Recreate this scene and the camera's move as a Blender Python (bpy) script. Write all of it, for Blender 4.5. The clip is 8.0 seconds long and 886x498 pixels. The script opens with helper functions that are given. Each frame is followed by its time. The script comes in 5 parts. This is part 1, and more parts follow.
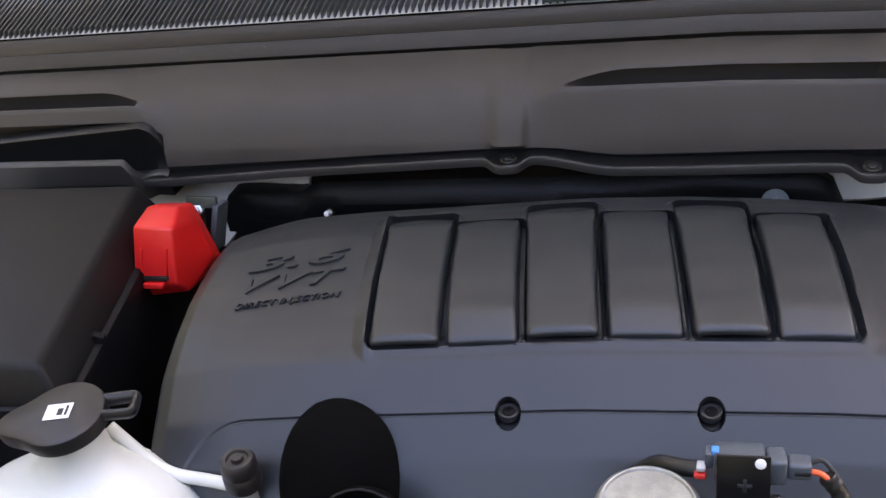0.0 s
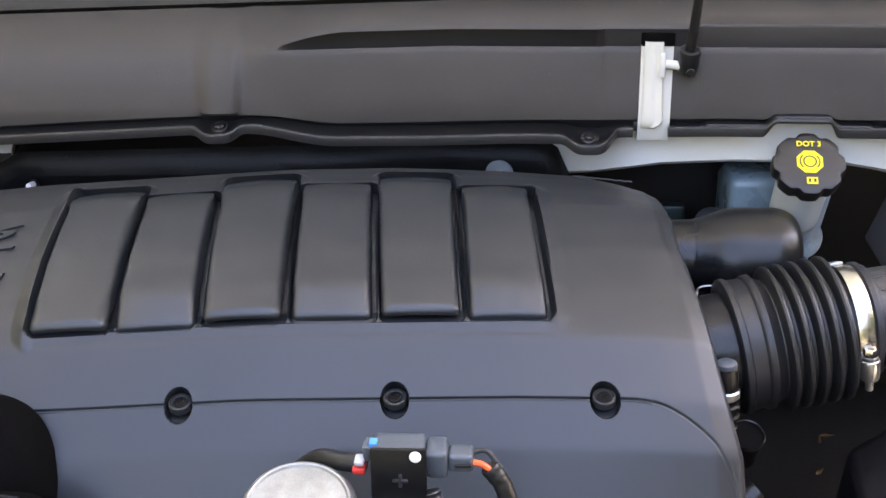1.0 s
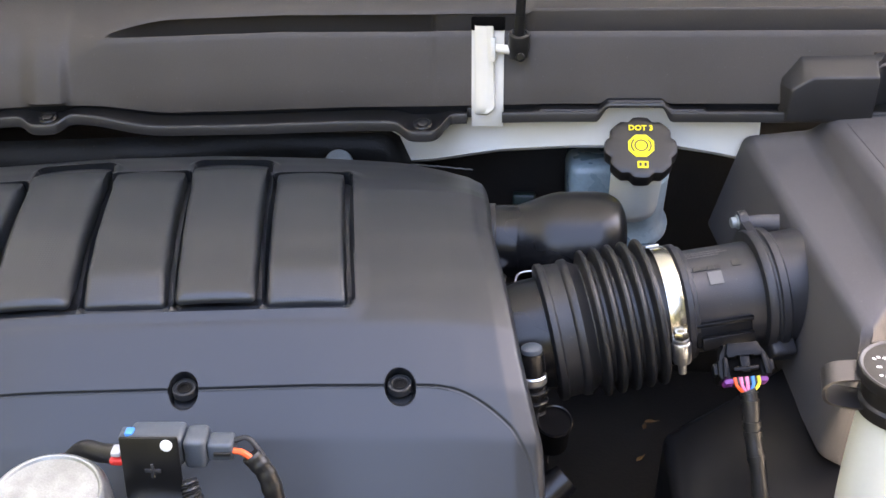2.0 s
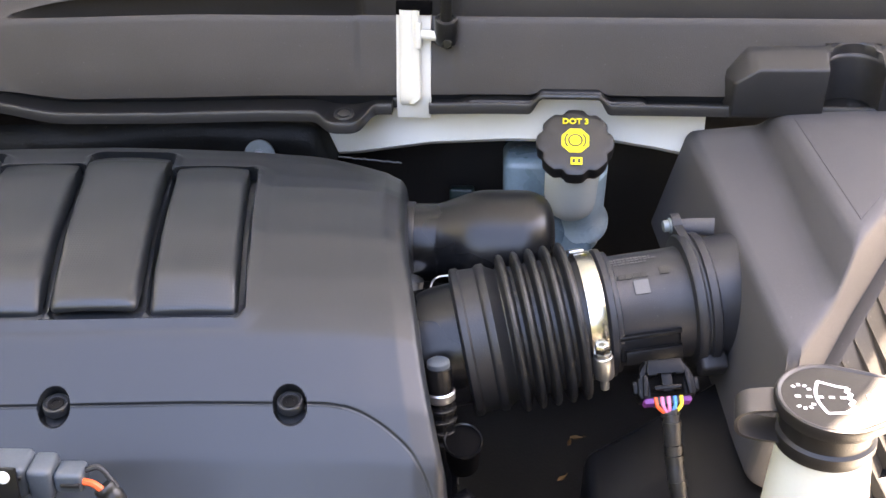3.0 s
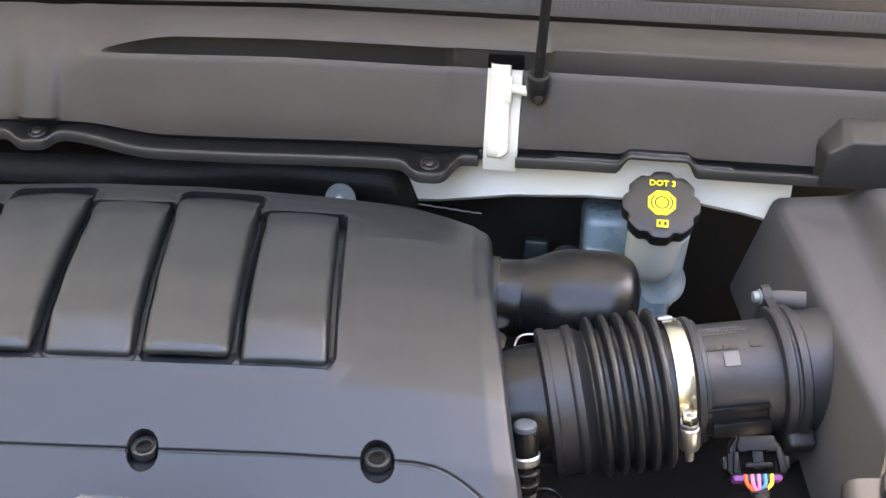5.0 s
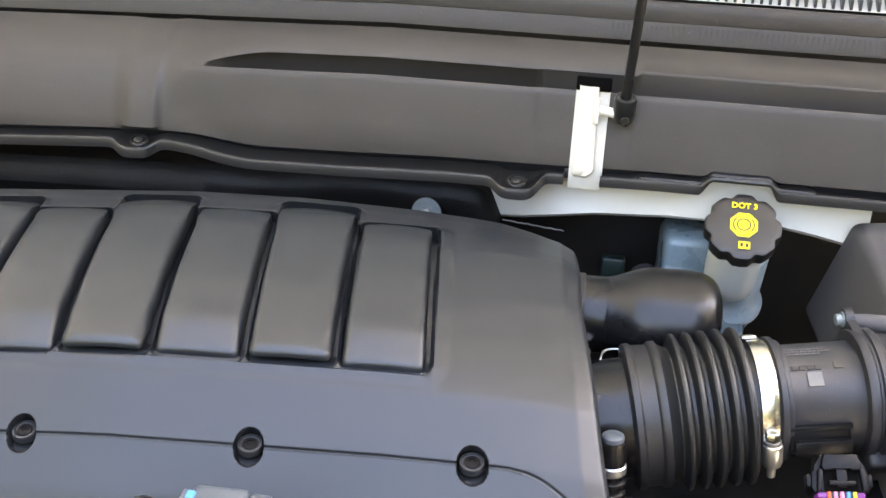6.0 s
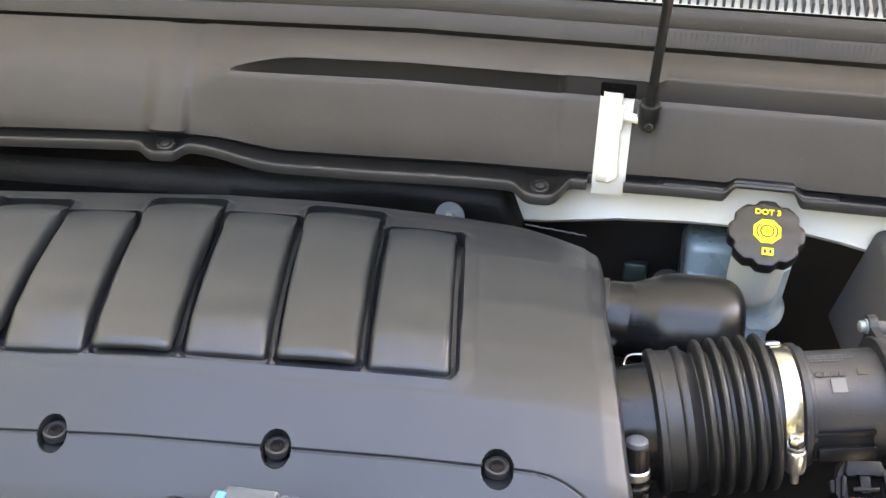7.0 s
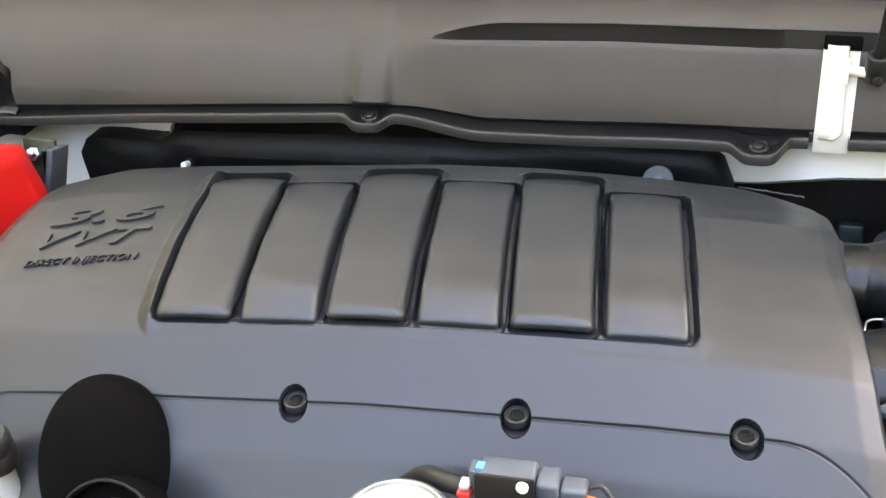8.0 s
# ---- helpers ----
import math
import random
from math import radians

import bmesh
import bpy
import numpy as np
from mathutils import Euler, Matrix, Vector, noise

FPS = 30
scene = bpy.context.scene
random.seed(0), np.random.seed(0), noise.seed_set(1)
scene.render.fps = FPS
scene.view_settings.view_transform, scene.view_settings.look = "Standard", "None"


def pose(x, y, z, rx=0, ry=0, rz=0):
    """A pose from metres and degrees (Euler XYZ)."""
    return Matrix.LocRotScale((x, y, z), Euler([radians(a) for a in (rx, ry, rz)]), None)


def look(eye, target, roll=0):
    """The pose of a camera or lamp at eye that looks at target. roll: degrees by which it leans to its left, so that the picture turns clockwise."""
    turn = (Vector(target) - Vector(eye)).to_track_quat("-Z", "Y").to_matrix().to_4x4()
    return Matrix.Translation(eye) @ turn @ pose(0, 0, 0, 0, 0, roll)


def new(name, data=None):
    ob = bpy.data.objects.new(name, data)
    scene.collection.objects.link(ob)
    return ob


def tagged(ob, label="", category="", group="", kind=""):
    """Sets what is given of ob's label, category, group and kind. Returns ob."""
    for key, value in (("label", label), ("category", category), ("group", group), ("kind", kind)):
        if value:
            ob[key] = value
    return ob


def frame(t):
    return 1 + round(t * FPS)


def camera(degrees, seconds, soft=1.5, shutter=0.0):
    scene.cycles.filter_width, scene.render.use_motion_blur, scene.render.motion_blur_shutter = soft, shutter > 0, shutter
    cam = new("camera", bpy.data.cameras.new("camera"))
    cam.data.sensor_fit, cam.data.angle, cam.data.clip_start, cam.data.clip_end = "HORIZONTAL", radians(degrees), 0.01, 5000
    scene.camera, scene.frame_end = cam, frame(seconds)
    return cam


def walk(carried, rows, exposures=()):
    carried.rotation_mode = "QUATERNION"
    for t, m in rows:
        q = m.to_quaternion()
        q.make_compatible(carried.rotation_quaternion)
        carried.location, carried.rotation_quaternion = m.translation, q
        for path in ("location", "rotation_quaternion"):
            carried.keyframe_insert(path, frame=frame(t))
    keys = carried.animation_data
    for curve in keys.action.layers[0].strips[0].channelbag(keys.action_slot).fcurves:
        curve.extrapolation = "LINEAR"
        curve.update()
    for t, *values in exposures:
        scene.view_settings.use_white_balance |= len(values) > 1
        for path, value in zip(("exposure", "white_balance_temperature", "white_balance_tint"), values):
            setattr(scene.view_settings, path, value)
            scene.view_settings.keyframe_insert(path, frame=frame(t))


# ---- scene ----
cam = camera(43.3, 8.0, soft=1.5)
PATH = [
    (0, (0.221, -0.051, 1.461), (-0.304, 1.542, 0.371), -8.1),
    (0.2, (0.242, -0.03, 1.445), (-0.146, 1.568, 0.307), -5.0),
    (0.5, (0.266, 0.0, 1.423), (-0.002, 1.614, 0.271), -3.0),
    (1, (0.318, 0.024, 1.419), (0.093, 1.64, 0.262), -2.7),
    (1.5, (0.402, 0.04, 1.409), (0.228, 1.664, 0.254), -2.6),
    (1.7, (0.414, 0.037, 1.4), (0.256, 1.67, 0.256), -2.2),
    (2.8, (0.486, 0.092, 1.375), (0.325, 1.7, 0.195), -1.8),
    (3, (0.491, 0.108, 1.368), (0.341, 1.715, 0.187), -1.4),
    (3.5, (0.514, 0.145, 1.363), (0.408, 1.763, 0.192), -1.4),
    (4, (0.529, 0.181, 1.367), (0.484, 1.86, 0.281), -0.6),
    (4.2, (0.518, 0.18, 1.371), (0.471, 1.878, 0.316), -2.3),
    (4.5, (0.47, 0.153, 1.372), (0.343, 1.82, 0.274), -0.3),
    (5, (0.447, 0.118, 1.384), (0.242, 1.748, 0.243), 0.6),
    (5.2, (0.443, 0.11, 1.383), (0.228, 1.74, 0.246), 0.5),
    (6.3, (0.411, 0.084, 1.404), (0.107, 1.715, 0.286), 0.5),
    (6.5, (0.413, 0.083, 1.402), (0.105, 1.712, 0.284), 0.3),
    (7, (0.409, 0.082, 1.405), (0.096, 1.712, 0.288), 0.5),
    (7.5, (0.388, 0.084, 1.4), (0.033, 1.704, 0.282), -0.7),
    (7.8, (0.366, 0.081, 1.401), (-0.097, 1.668, 0.276), -3.5),
    (8, (0.34, 0.076, 1.398), (-0.198, 1.619, 0.245), -5.4),
]
walk(cam, [(t, look(eye, target, roll)) for t, eye, target, roll in PATH],
     [(0.0, 4.38, 8250, 26), (0.4, 4.77, 8200, 23), (1.5, 4.98, 8250, 23), (3.0, 5.25, 8400, 24), (4.0, 5.32, 8600, 26), (5.0, 5.38, 8800, 21), (8.0, 5.58, 9500, 18)])

# ---------------------------------------------------------------- light
SUN = Vector((0.54, 0.50, 1.0)).normalized()
world = bpy.data.worlds.new("sky")
scene.world = world
world.use_nodes = True
wn = world.node_tree.nodes
sky = wn.new("ShaderNodeTexSky")
sky.sky_type, sky.sun_disc = "NISHITA", False
sky.sun_elevation = math.asin(SUN.z)
sky.sun_rotation = math.atan2(SUN.x, SUN.y)
wn["Background"].inputs["Strength"].default_value = 0.08
world.node_tree.links.new(sky.outputs[0], wn["Background"].inputs["Color"])
sun_data = bpy.data.lights.new("sun", "SUN")
sun_data.energy, sun_data.angle, sun_data.color = 3.3, radians(0.5), (1.0, 0.95, 0.86)
sun_lamp = new("sun", sun_data)
sun_lamp.matrix_world = look(SUN * 20, (0, 0, 0))


# ---------------------------------------------------------------- materials
def material(name, colour, rough=0.5, metal=0.0, vary=0.15, vary_scale=9.0, grain=900.0, bump=0.15, coat=0.0, dust=0.0, rough_vary=0.12, dark=None, trans=0.0, sss=0.0, spec=0.5, speck_mix=0.35):
    """Two scales of colour change, uneven gloss and fine relief, in object space metres."""
    m = bpy.data.materials.new(name)
    m.use_nodes = True
    nt = m.node_tree
    n, l = nt.nodes, nt.links
    b = n["Principled BSDF"]
    geo = n.new("ShaderNodeNewGeometry")
    big = n.new("ShaderNodeTexNoise")
    big.inputs["Scale"].default_value, big.inputs["Detail"].default_value = vary_scale, 3
    fine = n.new("ShaderNodeTexNoise")
    fine.inputs["Scale"].default_value, fine.inputs["Detail"].default_value = grain, 3
    for t in (big, fine):
        l.new(geo.outputs["Position"], t.inputs["Vector"])
    ramp = n.new("ShaderNodeMapRange")
    ramp.inputs["From Min"].default_value, ramp.inputs["From Max"].default_value = 0.15, 0.85
    l.new(big.outputs["Fac"], ramp.inputs["Value"])
    mix = n.new("ShaderNodeMix")
    mix.data_type = "RGBA"
    c = colour
    d = dark or tuple(v * (1 - vary) for v in c)
    mix.inputs["A"].default_value = (*d, 1)
    mix.inputs["B"].default_value = (*[min(1, v * (1 + vary * 0.6)) for v in c], 1)
    l.new(ramp.outputs["Result"], mix.inputs["Factor"])
    out = mix.outputs["Result"]
    speck = n.new("ShaderNodeMix")
    speck.data_type, speck.blend_type = "RGBA", "MULTIPLY"
    speck.inputs["Factor"].default_value = speck_mix
    l.new(out, speck.inputs["A"])
    grey = n.new("ShaderNodeMapRange")
    grey.inputs["From Min"].default_value, grey.inputs["From Max"].default_value = 0.3, 0.7
    grey.inputs["To Min"].default_value, grey.inputs["To Max"].default_value = 0.75, 1.15
    l.new(fine.outputs["Fac"], grey.inputs["Value"])
    l.new(grey.outputs["Result"], speck.inputs["B"])
    out = speck.outputs["Result"]
    if dust:
        spot = n.new("ShaderNodeTexNoise")
        spot.inputs["Scale"].default_value, spot.inputs["Detail"].default_value = 420, 2
        l.new(geo.outputs["Position"], spot.inputs["Vector"])
        cut = n.new("ShaderNodeMapRange")
        cut.inputs["From Min"].default_value, cut.inputs["From Max"].default_value = 0.70, 0.78
        cut.inputs["To Max"].default_value = dust
        l.new(spot.outputs["Fac"], cut.inputs["Value"])
        dm = n.new("ShaderNodeMix")
        dm.data_type = "RGBA"
        dm.inputs["B"].default_value = (0.35, 0.33, 0.30, 1)
        l.new(cut.outputs["Result"], dm.inputs["Factor"])
        l.new(out, dm.inputs["A"])
        out = dm.outputs["Result"]
    l.new(out, b.inputs["Base Color"])
    rr = n.new("ShaderNodeMapRange")
    rr.inputs["From Min"].default_value, rr.inputs["From Max"].default_value = 0.15, 0.85
    rr.inputs["To Min"].default_value, rr.inputs["To Max"].default_value = max(0.03, rough - rough_vary * 0.6), min(1, rough + rough_vary * 0.6)
    l.new(big.outputs["Fac"], rr.inputs["Value"])
    l.new(rr.outputs["Result"], b.inputs["Roughness"])
    b.inputs["Metallic"].default_value = metal
    b.inputs["Coat Weight"].default_value = coat
    b.inputs["Coat Roughness"].default_value = 0.08
    b.inputs["Transmission Weight"].default_value = trans
    b.inputs["Specular IOR Level"].default_value = spec
    if sss:
        b.inputs["Subsurface Weight"].default_value = sss
        b.inputs["Subsurface Radius"].default_value = (0.01, 0.01, 0.01)
    if bump:
        bp = n.new("ShaderNodeBump")
        bp.inputs["Strength"].default_value, bp.inputs["Distance"].default_value = bump, 0.0006
        l.new(fine.outputs["Fac"], bp.inputs["Height"])
        l.new(bp.outputs["Normal"], b.inputs["Normal"])
    return m


M_COVER = material("cover_plastic", (0.0150, 0.0172, 0.0200), 0.37, vary=0.08, vary_scale=6, grain=1600, bump=0.03, speck_mix=0.12, rough_vary=0.05, spec=0.48)
M_PANEL = material("panel_plastic", (0.0155, 0.0178, 0.0205), 0.35, vary=0.08, vary_scale=7, grain=1500, bump=0.06, speck_mix=0.1, rough_vary=0.03, spec=0.55)


def woven(m, pitch, strength):
    """Adds a fine moulded weave to a material's relief."""
    n, l = m.node_tree.nodes, m.node_tree.links
    old = next(q for q in n if q.bl_idname == "ShaderNodeBump")
    geo = next(q for q in n if q.bl_idname == "ShaderNodeNewGeometry")
    waves = []
    for axis in ("X", "Y"):
        w = n.new("ShaderNodeTexWave")
        w.bands_direction = axis
        w.inputs["Scale"].default_value = 0.314 / pitch
        l.new(geo.outputs["Position"], w.inputs["Vector"])
        waves.append(w)
    mul = n.new("ShaderNodeMath")
    mul.operation = "MULTIPLY"
    for k, w in enumerate(waves):
        l.new(w.outputs["Fac"], mul.inputs[k])
    b = n.new("ShaderNodeBump")
    b.inputs["Strength"].default_value, b.inputs["Distance"].default_value = strength, 0.0004
    l.new(mul.outputs[0], b.inputs["Height"])
    l.new(old.outputs["Normal"], b.inputs["Normal"])
    l.new(b.outputs["Normal"], n["Principled BSDF"].inputs["Normal"])


woven(M_PANEL, 0.0021, 0.10)
M_COWL = material("cowl_plastic", (0.056, 0.0485, 0.0425), 0.52, spec=0.36, vary=0.20, vary_scale=11, grain=1300, bump=0.4, dust=0.10)
M_COWLBLACK = material("near_black_cowl_plastic", (0.009, 0.009, 0.0095), 0.34, spec=0.35, vary=0.2, vary_scale=12, grain=1100, bump=0.15, dust=0.06)
M_LIP = material("lip_plastic", (0.030, 0.028, 0.0265), 0.42, vary=0.15, vary_scale=12, grain=1200, bump=0.25, dust=0.08)
M_STEP = material("step_plastic", (0.027, 0.0255, 0.0255), 0.40, spec=0.42, vary=0.12, vary_scale=14, grain=1200, bump=0.2, dust=0.05)
M_SEAL = material("seal_rubber", (0.037, 0.031, 0.0265), 0.62, vary=0.2, vary_scale=14, grain=900, bump=0.4, dust=0.2)
M_BOX = material("box_plastic", (0.072, 0.0695, 0.0735), 0.62, spec=0.22, vary=0.10, vary_scale=6, grain=1400, bump=0.45, dust=0.18)
# Box plastic with dust specks, darkened to offset the sun on the ribbed side.
M_SKIRT = material("dimmed_dusty_box_plastic", (0.030, 0.0285, 0.0270), 0.6, spec=0.25, vary=0.2, vary_scale=18, grain=1100, bump=0.4, dust=0.2)
M_GRAIN = material("grained_box_plastic", (0.072, 0.0695, 0.0735), 0.62, spec=0.22, vary=0.08, vary_scale=6, grain=2600, bump=0.9)
M_METER = material("meter_plastic", (0.020, 0.020, 0.0225), 0.42, spec=0.4, vary=0.10, vary_scale=9, grain=1400, bump=0.3, dust=0.12)
M_BLACK = material("black_plastic", (0.010, 0.010, 0.010), 0.38, vary=0.3, vary_scale=16, grain=900, bump=0.2, dust=0.1)
M_GLOSS = material("smooth_black_plastic", (0.006, 0.006, 0.0065), 0.28, spec=0.36, vary=0.2, vary_scale=9, grain=500, bump=0.05, rough_vary=0.08)
M_PLUG = material("plug_plastic", (0.0055, 0.0055, 0.006), 0.34, spec=0.14, vary=0.2, vary_scale=30, grain=900, bump=0.1)
M_OLIVE = material("olive_plating", (0.055, 0.065, 0.05), 0.4, 0.5, vary=0.3, vary_scale=50, grain=600, bump=0.15)
M_TEAL = material("teal_plastic", (0.008, 0.028, 0.026), 0.4, vary=0.2, vary_scale=40, grain=600, bump=0.1)
M_RUBBER = material("black_rubber", (0.013, 0.013, 0.0138), 0.42, spec=0.45, vary=0.25, vary_scale=20, grain=900, bump=0.3, dust=0.08)
M_FOAM = material("matt_black_hose", (0.0024, 0.0021, 0.0021), 0.9, spec=0.06, vary=0.3, vary_scale=25, grain=1200, bump=0.6)
M_MAT = material("dash_mat", (0.013, 0.013, 0.013), 0.38, spec=0.14, vary=0.4, vary_scale=22, grain=500, bump=0.5, dust=0.12)
M_WHITE = material("white_paint", (0.71, 0.675, 0.59), 0.36, speck_mix=0.03, vary=0.05, vary_scale=8, grain=300, bump=0.03, rough_vary=0.06)
# The white paint lightened, so the rails look better lit than they are.
M_RAIL = material("brightened_white_paint", (0.82, 0.79, 0.715), 0.34, speck_mix=0.03, vary=0.05, vary_scale=8, grain=300, bump=0.03, rough_vary=0.06)
# The same white paint made darker, to tone down the light on the bracket.
M_DIMWHITE = material("dimmed_white_paint", (0.63, 0.60, 0.53), 0.38, speck_mix=0.03, vary=0.06, vary_scale=14, grain=300, bump=0.04)
M_TANK = material("milky_plastic", (0.62, 0.63, 0.58), 0.38, speck_mix=0.06, vary=0.07, vary_scale=14, grain=400, bump=0.06, sss=0.3)
M_BLUE = material("bluish_reservoir", (0.13, 0.19, 0.22), 0.28, vary=0.3, vary_scale=30, grain=300, bump=0.1, sss=0.15)
M_PALEBLUE = material("pale_blue_plastic", (0.36, 0.45, 0.47), 0.32, vary=0.15, vary_scale=30, grain=300, bump=0.06, sss=0.2)
M_RED = material("red_plastic", (0.68, 0.016, 0.014), 0.38, vary=0.12, vary_scale=18, grain=900, bump=0.12)
M_CAP = material("cap_plastic", (0.0135, 0.0118, 0.0112), 0.42, vary=0.15, vary_scale=25, grain=1200, bump=0.25)
M_YELLOW = material("yellow_print", (0.85, 0.68, 0.01), 0.5, vary=0.06, vary_scale=60, grain=900, bump=0.02)
M_PRINT = material("white_print", (0.80, 0.80, 0.78), 0.5, vary=0.05, vary_scale=60, grain=900, bump=0.02)
M_GREYPRINT = material("grey_print", (0.10, 0.098, 0.095), 0.55, vary=0.2, vary_scale=80, grain=900, bump=0.02)
M_STEEL = material("bright_steel", (0.58, 0.55, 0.48), 0.22, 1.0, vary=0.1, vary_scale=40, grain=700, bump=0.08)
M_ZINC = material("zinc_plate", (0.55, 0.57, 0.58), 0.34, 1.0, vary=0.25, vary_scale=40, grain=500, bump=0.15)
M_ALU = material("cast_aluminium", (0.40, 0.41, 0.40), 0.42, 0.85, dark=(0.20, 0.21, 0.21), vary_scale=75, grain=900, bump=0.35)
M_LID = material("lid_plastic", (0.0062, 0.0060, 0.0064), 0.42, spec=0.22, vary=0.15, vary_scale=7, grain=1200, bump=0.4, dust=0.1)
M_CONN = material("grey_connector", (0.060, 0.072, 0.084), 0.38, vary=0.12, vary_scale=30, grain=700, bump=0.1)
M_DULL = material("dull_plating", (0.22, 0.25, 0.26), 0.45, 0.4, vary=0.25, vary_scale=60, grain=600, bump=0.15)
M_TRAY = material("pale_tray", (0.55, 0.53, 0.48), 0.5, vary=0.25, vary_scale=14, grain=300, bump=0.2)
M_SLAT = material("grille_plastic", (0.045, 0.045, 0.045), 0.35, vary=0.15, vary_scale=20, grain=700, bump=0.1)
M_PURPLE = material("purple_lock", (0.20, 0.035, 0.22), 0.4, vary=0.1, vary_scale=60)
M_WIRE = {k: material(k + "_wire", c, 0.4, vary=0.1, vary_scale=60, grain=400, bump=0.05) for k, c in
          dict(red=(0.75, 0.04, 0.03), orange=(0.85, 0.10, 0.02), yellow=(0.8, 0.6, 0.03), blue=(0.03, 0.22, 0.55), pink=(0.7, 0.2, 0.35), white=(0.42, 0.42, 0.42)).items()}
M_HOOD = material("hood_inner_panel", (0.735, 0.79, 0.825), 0.6, vary=0.25, vary_scale=8, grain=300, bump=0.8)
M_GROUND = material("driveway_concrete", (0.37, 0.37, 0.365), 0.85, vary=0.2, vary_scale=1.5, grain=120, bump=0.5)
M_IRON = material("near_black_metal", (0.010, 0.0097, 0.0095), 0.55, 0.1, vary=0.5, vary_scale=15, grain=300, bump=0.5)
M_GLASS = material("windscreen_glass", (0.03, 0.04, 0.035), 0.06, vary=0.1, vary_scale=4, grain=200, bump=0.0, rough_vary=0.02)
M_DRY = material("dry_leaf", (0.11, 0.05, 0.012), 0.6, vary=0.3, vary_scale=80, grain=900, bump=0.2)
M_LEAF = material("hedge_leaves", (0.055, 0.065, 0.025), 0.6, vary=0.5, vary_scale=1.2, grain=30, bump=0.3)


# ---------------------------------------------------------------- mesh tools
def part(name, bm, mat, parent=None, label="", smooth=True):
    """Links a bmesh as one mesh object under a thing or a part."""
    me = bpy.data.meshes.new(name)
    if bm.faces:
        bmesh.ops.recalc_face_normals(bm, faces=bm.faces[:])
    if smooth:
        for f in bm.faces:
            f.smooth = True
    bm.to_mesh(me)
    bm.free()
    me.materials.append(mat)
    ob = new(name, me)
    if smooth:
        sharp(me)
    if parent:
        ob.parent = parent
    if label:
        tagged(ob, label)
    return ob


def sharp(me, angle=38):
    """Marks edges past an angle as sharp, for smooth shading of the rest."""
    me.update()
    n = len(me.edges)
    seen = [[] for _ in range(n)]
    for p in me.polygons:
        for k in p.loop_indices:
            seen[me.loops[k].edge_index].append(p.normal)
    c = math.cos(radians(angle))
    flags = [len(s) == 2 and s[0].dot(s[1]) < c for s in seen]
    att = me.attributes.get("sharp_edge") or me.attributes.new("sharp_edge", "BOOLEAN", "EDGE")
    att.data.foreach_set("value", flags)


def thing(name, label, category, group="", kind="", at=(0, 0, 0)):
    ob = new(name)
    ob.empty_display_size = 0.02
    return tagged(ob, label, category, group, kind)


def sheet(pts, wrap_u=False, wrap_v=False, bm=None):
    """A grid of points (rows of columns) as quads."""
    bm = bm or bmesh.new()
    rows = [[bm.verts.new(p) for p in r] for r in pts]
    nr, nc = len(rows), len(rows[0])
    for i in range(nr - (not wrap_v)):
        for j in range(nc - (not wrap_u)):
            a, b = rows[i], rows[(i + 1) % nr]
            bm.faces.new((a[j], a[(j + 1) % nc], b[(j + 1) % nc], b[j]))
    return bm


def smoothstep(a, b, x):
    t = min(1, max(0, (x - a) / (b - a)))
    return t * t * (3 - 2 * t)


def spline(pts, n):
    """Catmull-Rom through the points, n samples."""
    p = [Vector(q) for q in pts]
    p = [2 * p[0] - p[1]] + p + [2 * p[-1] - p[-2]]
    segs = len(p) - 3
    out = []
    for k in range(n):
        t = k / (n - 1) * segs
        i = min(int(t), segs - 1)
        t -= i
        a, b, c, d = p[i:i + 4]
        out.append(0.5 * ((2 * b) + (c - a) * t + (2 * a - 5 * b + 4 * c - d) * t * t + (3 * b - a - 3 * c + d) * t ** 3))
    return out


def tube(pts, radius, seg=16, caps=True, bm=None, squash=1.0):
    """A tube along points; radius is a number or a function of 0..1."""
    bm = bm or bmesh.new()
    pts = [Vector(p) for p in pts]
    n = len(pts)
    up = Vector((0.13, 0.21, 0.97))
    rings = []
    for i, p in enumerate(pts):
        d = (pts[min(i + 1, n - 1)] - pts[max(i - 1, 0)]).normalized()
        side = d.cross(up)
        if side.length < 1e-3:
            side = d.cross(Vector((1, 0, 0)))
        side.normalize()
        up = side.cross(d).normalized()
        r = radius(i / (n - 1)) if callable(radius) else radius
        rings.append([bm.verts.new(p + side * r * math.cos(a) + up * r * squash * math.sin(a)) for a in (2 * math.pi * k / seg for k in range(seg))])
    for a, b in zip(rings, rings[1:]):
        for k in range(seg):
            bm.faces.new((a[k], a[(k + 1) % seg], b[(k + 1) % seg], b[k]))
    if caps:
        bm.faces.new(rings[0][::-1])
        bm.faces.new(rings[-1])
    return bm


def frame_of(origin, axis, hint=(0, 0, 1)):
    """A pose whose z is the axis."""
    z = Vector(axis).normalized()
    x = Vector(hint).cross(z)
    if x.length < 1e-3:
        x = Vector((1, 0, 0)).cross(z)
    x.normalize()
    y = z.cross(x)
    m = Matrix((x, y, z)).transposed().to_4x4()
    m.translation = origin
    return m


def lathe(profile, m, seg=32, lobes=None, bm=None):
    """Revolves (r, z) pairs about z and places them by m. lobes(angle, r) may change r."""
    bm = bm or bmesh.new()
    rings = []
    for r, z in profile:
        ring = []
        for k in range(seg):
            a = 2 * math.pi * k / seg
            q = lobes(a, r) if lobes else r
            ring.append(bm.verts.new(m @ Vector((q * math.cos(a), q * math.sin(a), z))))
        rings.append(ring)
    for a, b in zip(rings, rings[1:]):
        for k in range(seg):
            bm.faces.new((a[k], a[(k + 1) % seg], b[(k + 1) % seg], b[k]))
    bm.faces.new(rings[0][::-1])
    bm.faces.new(rings[-1])
    return bm


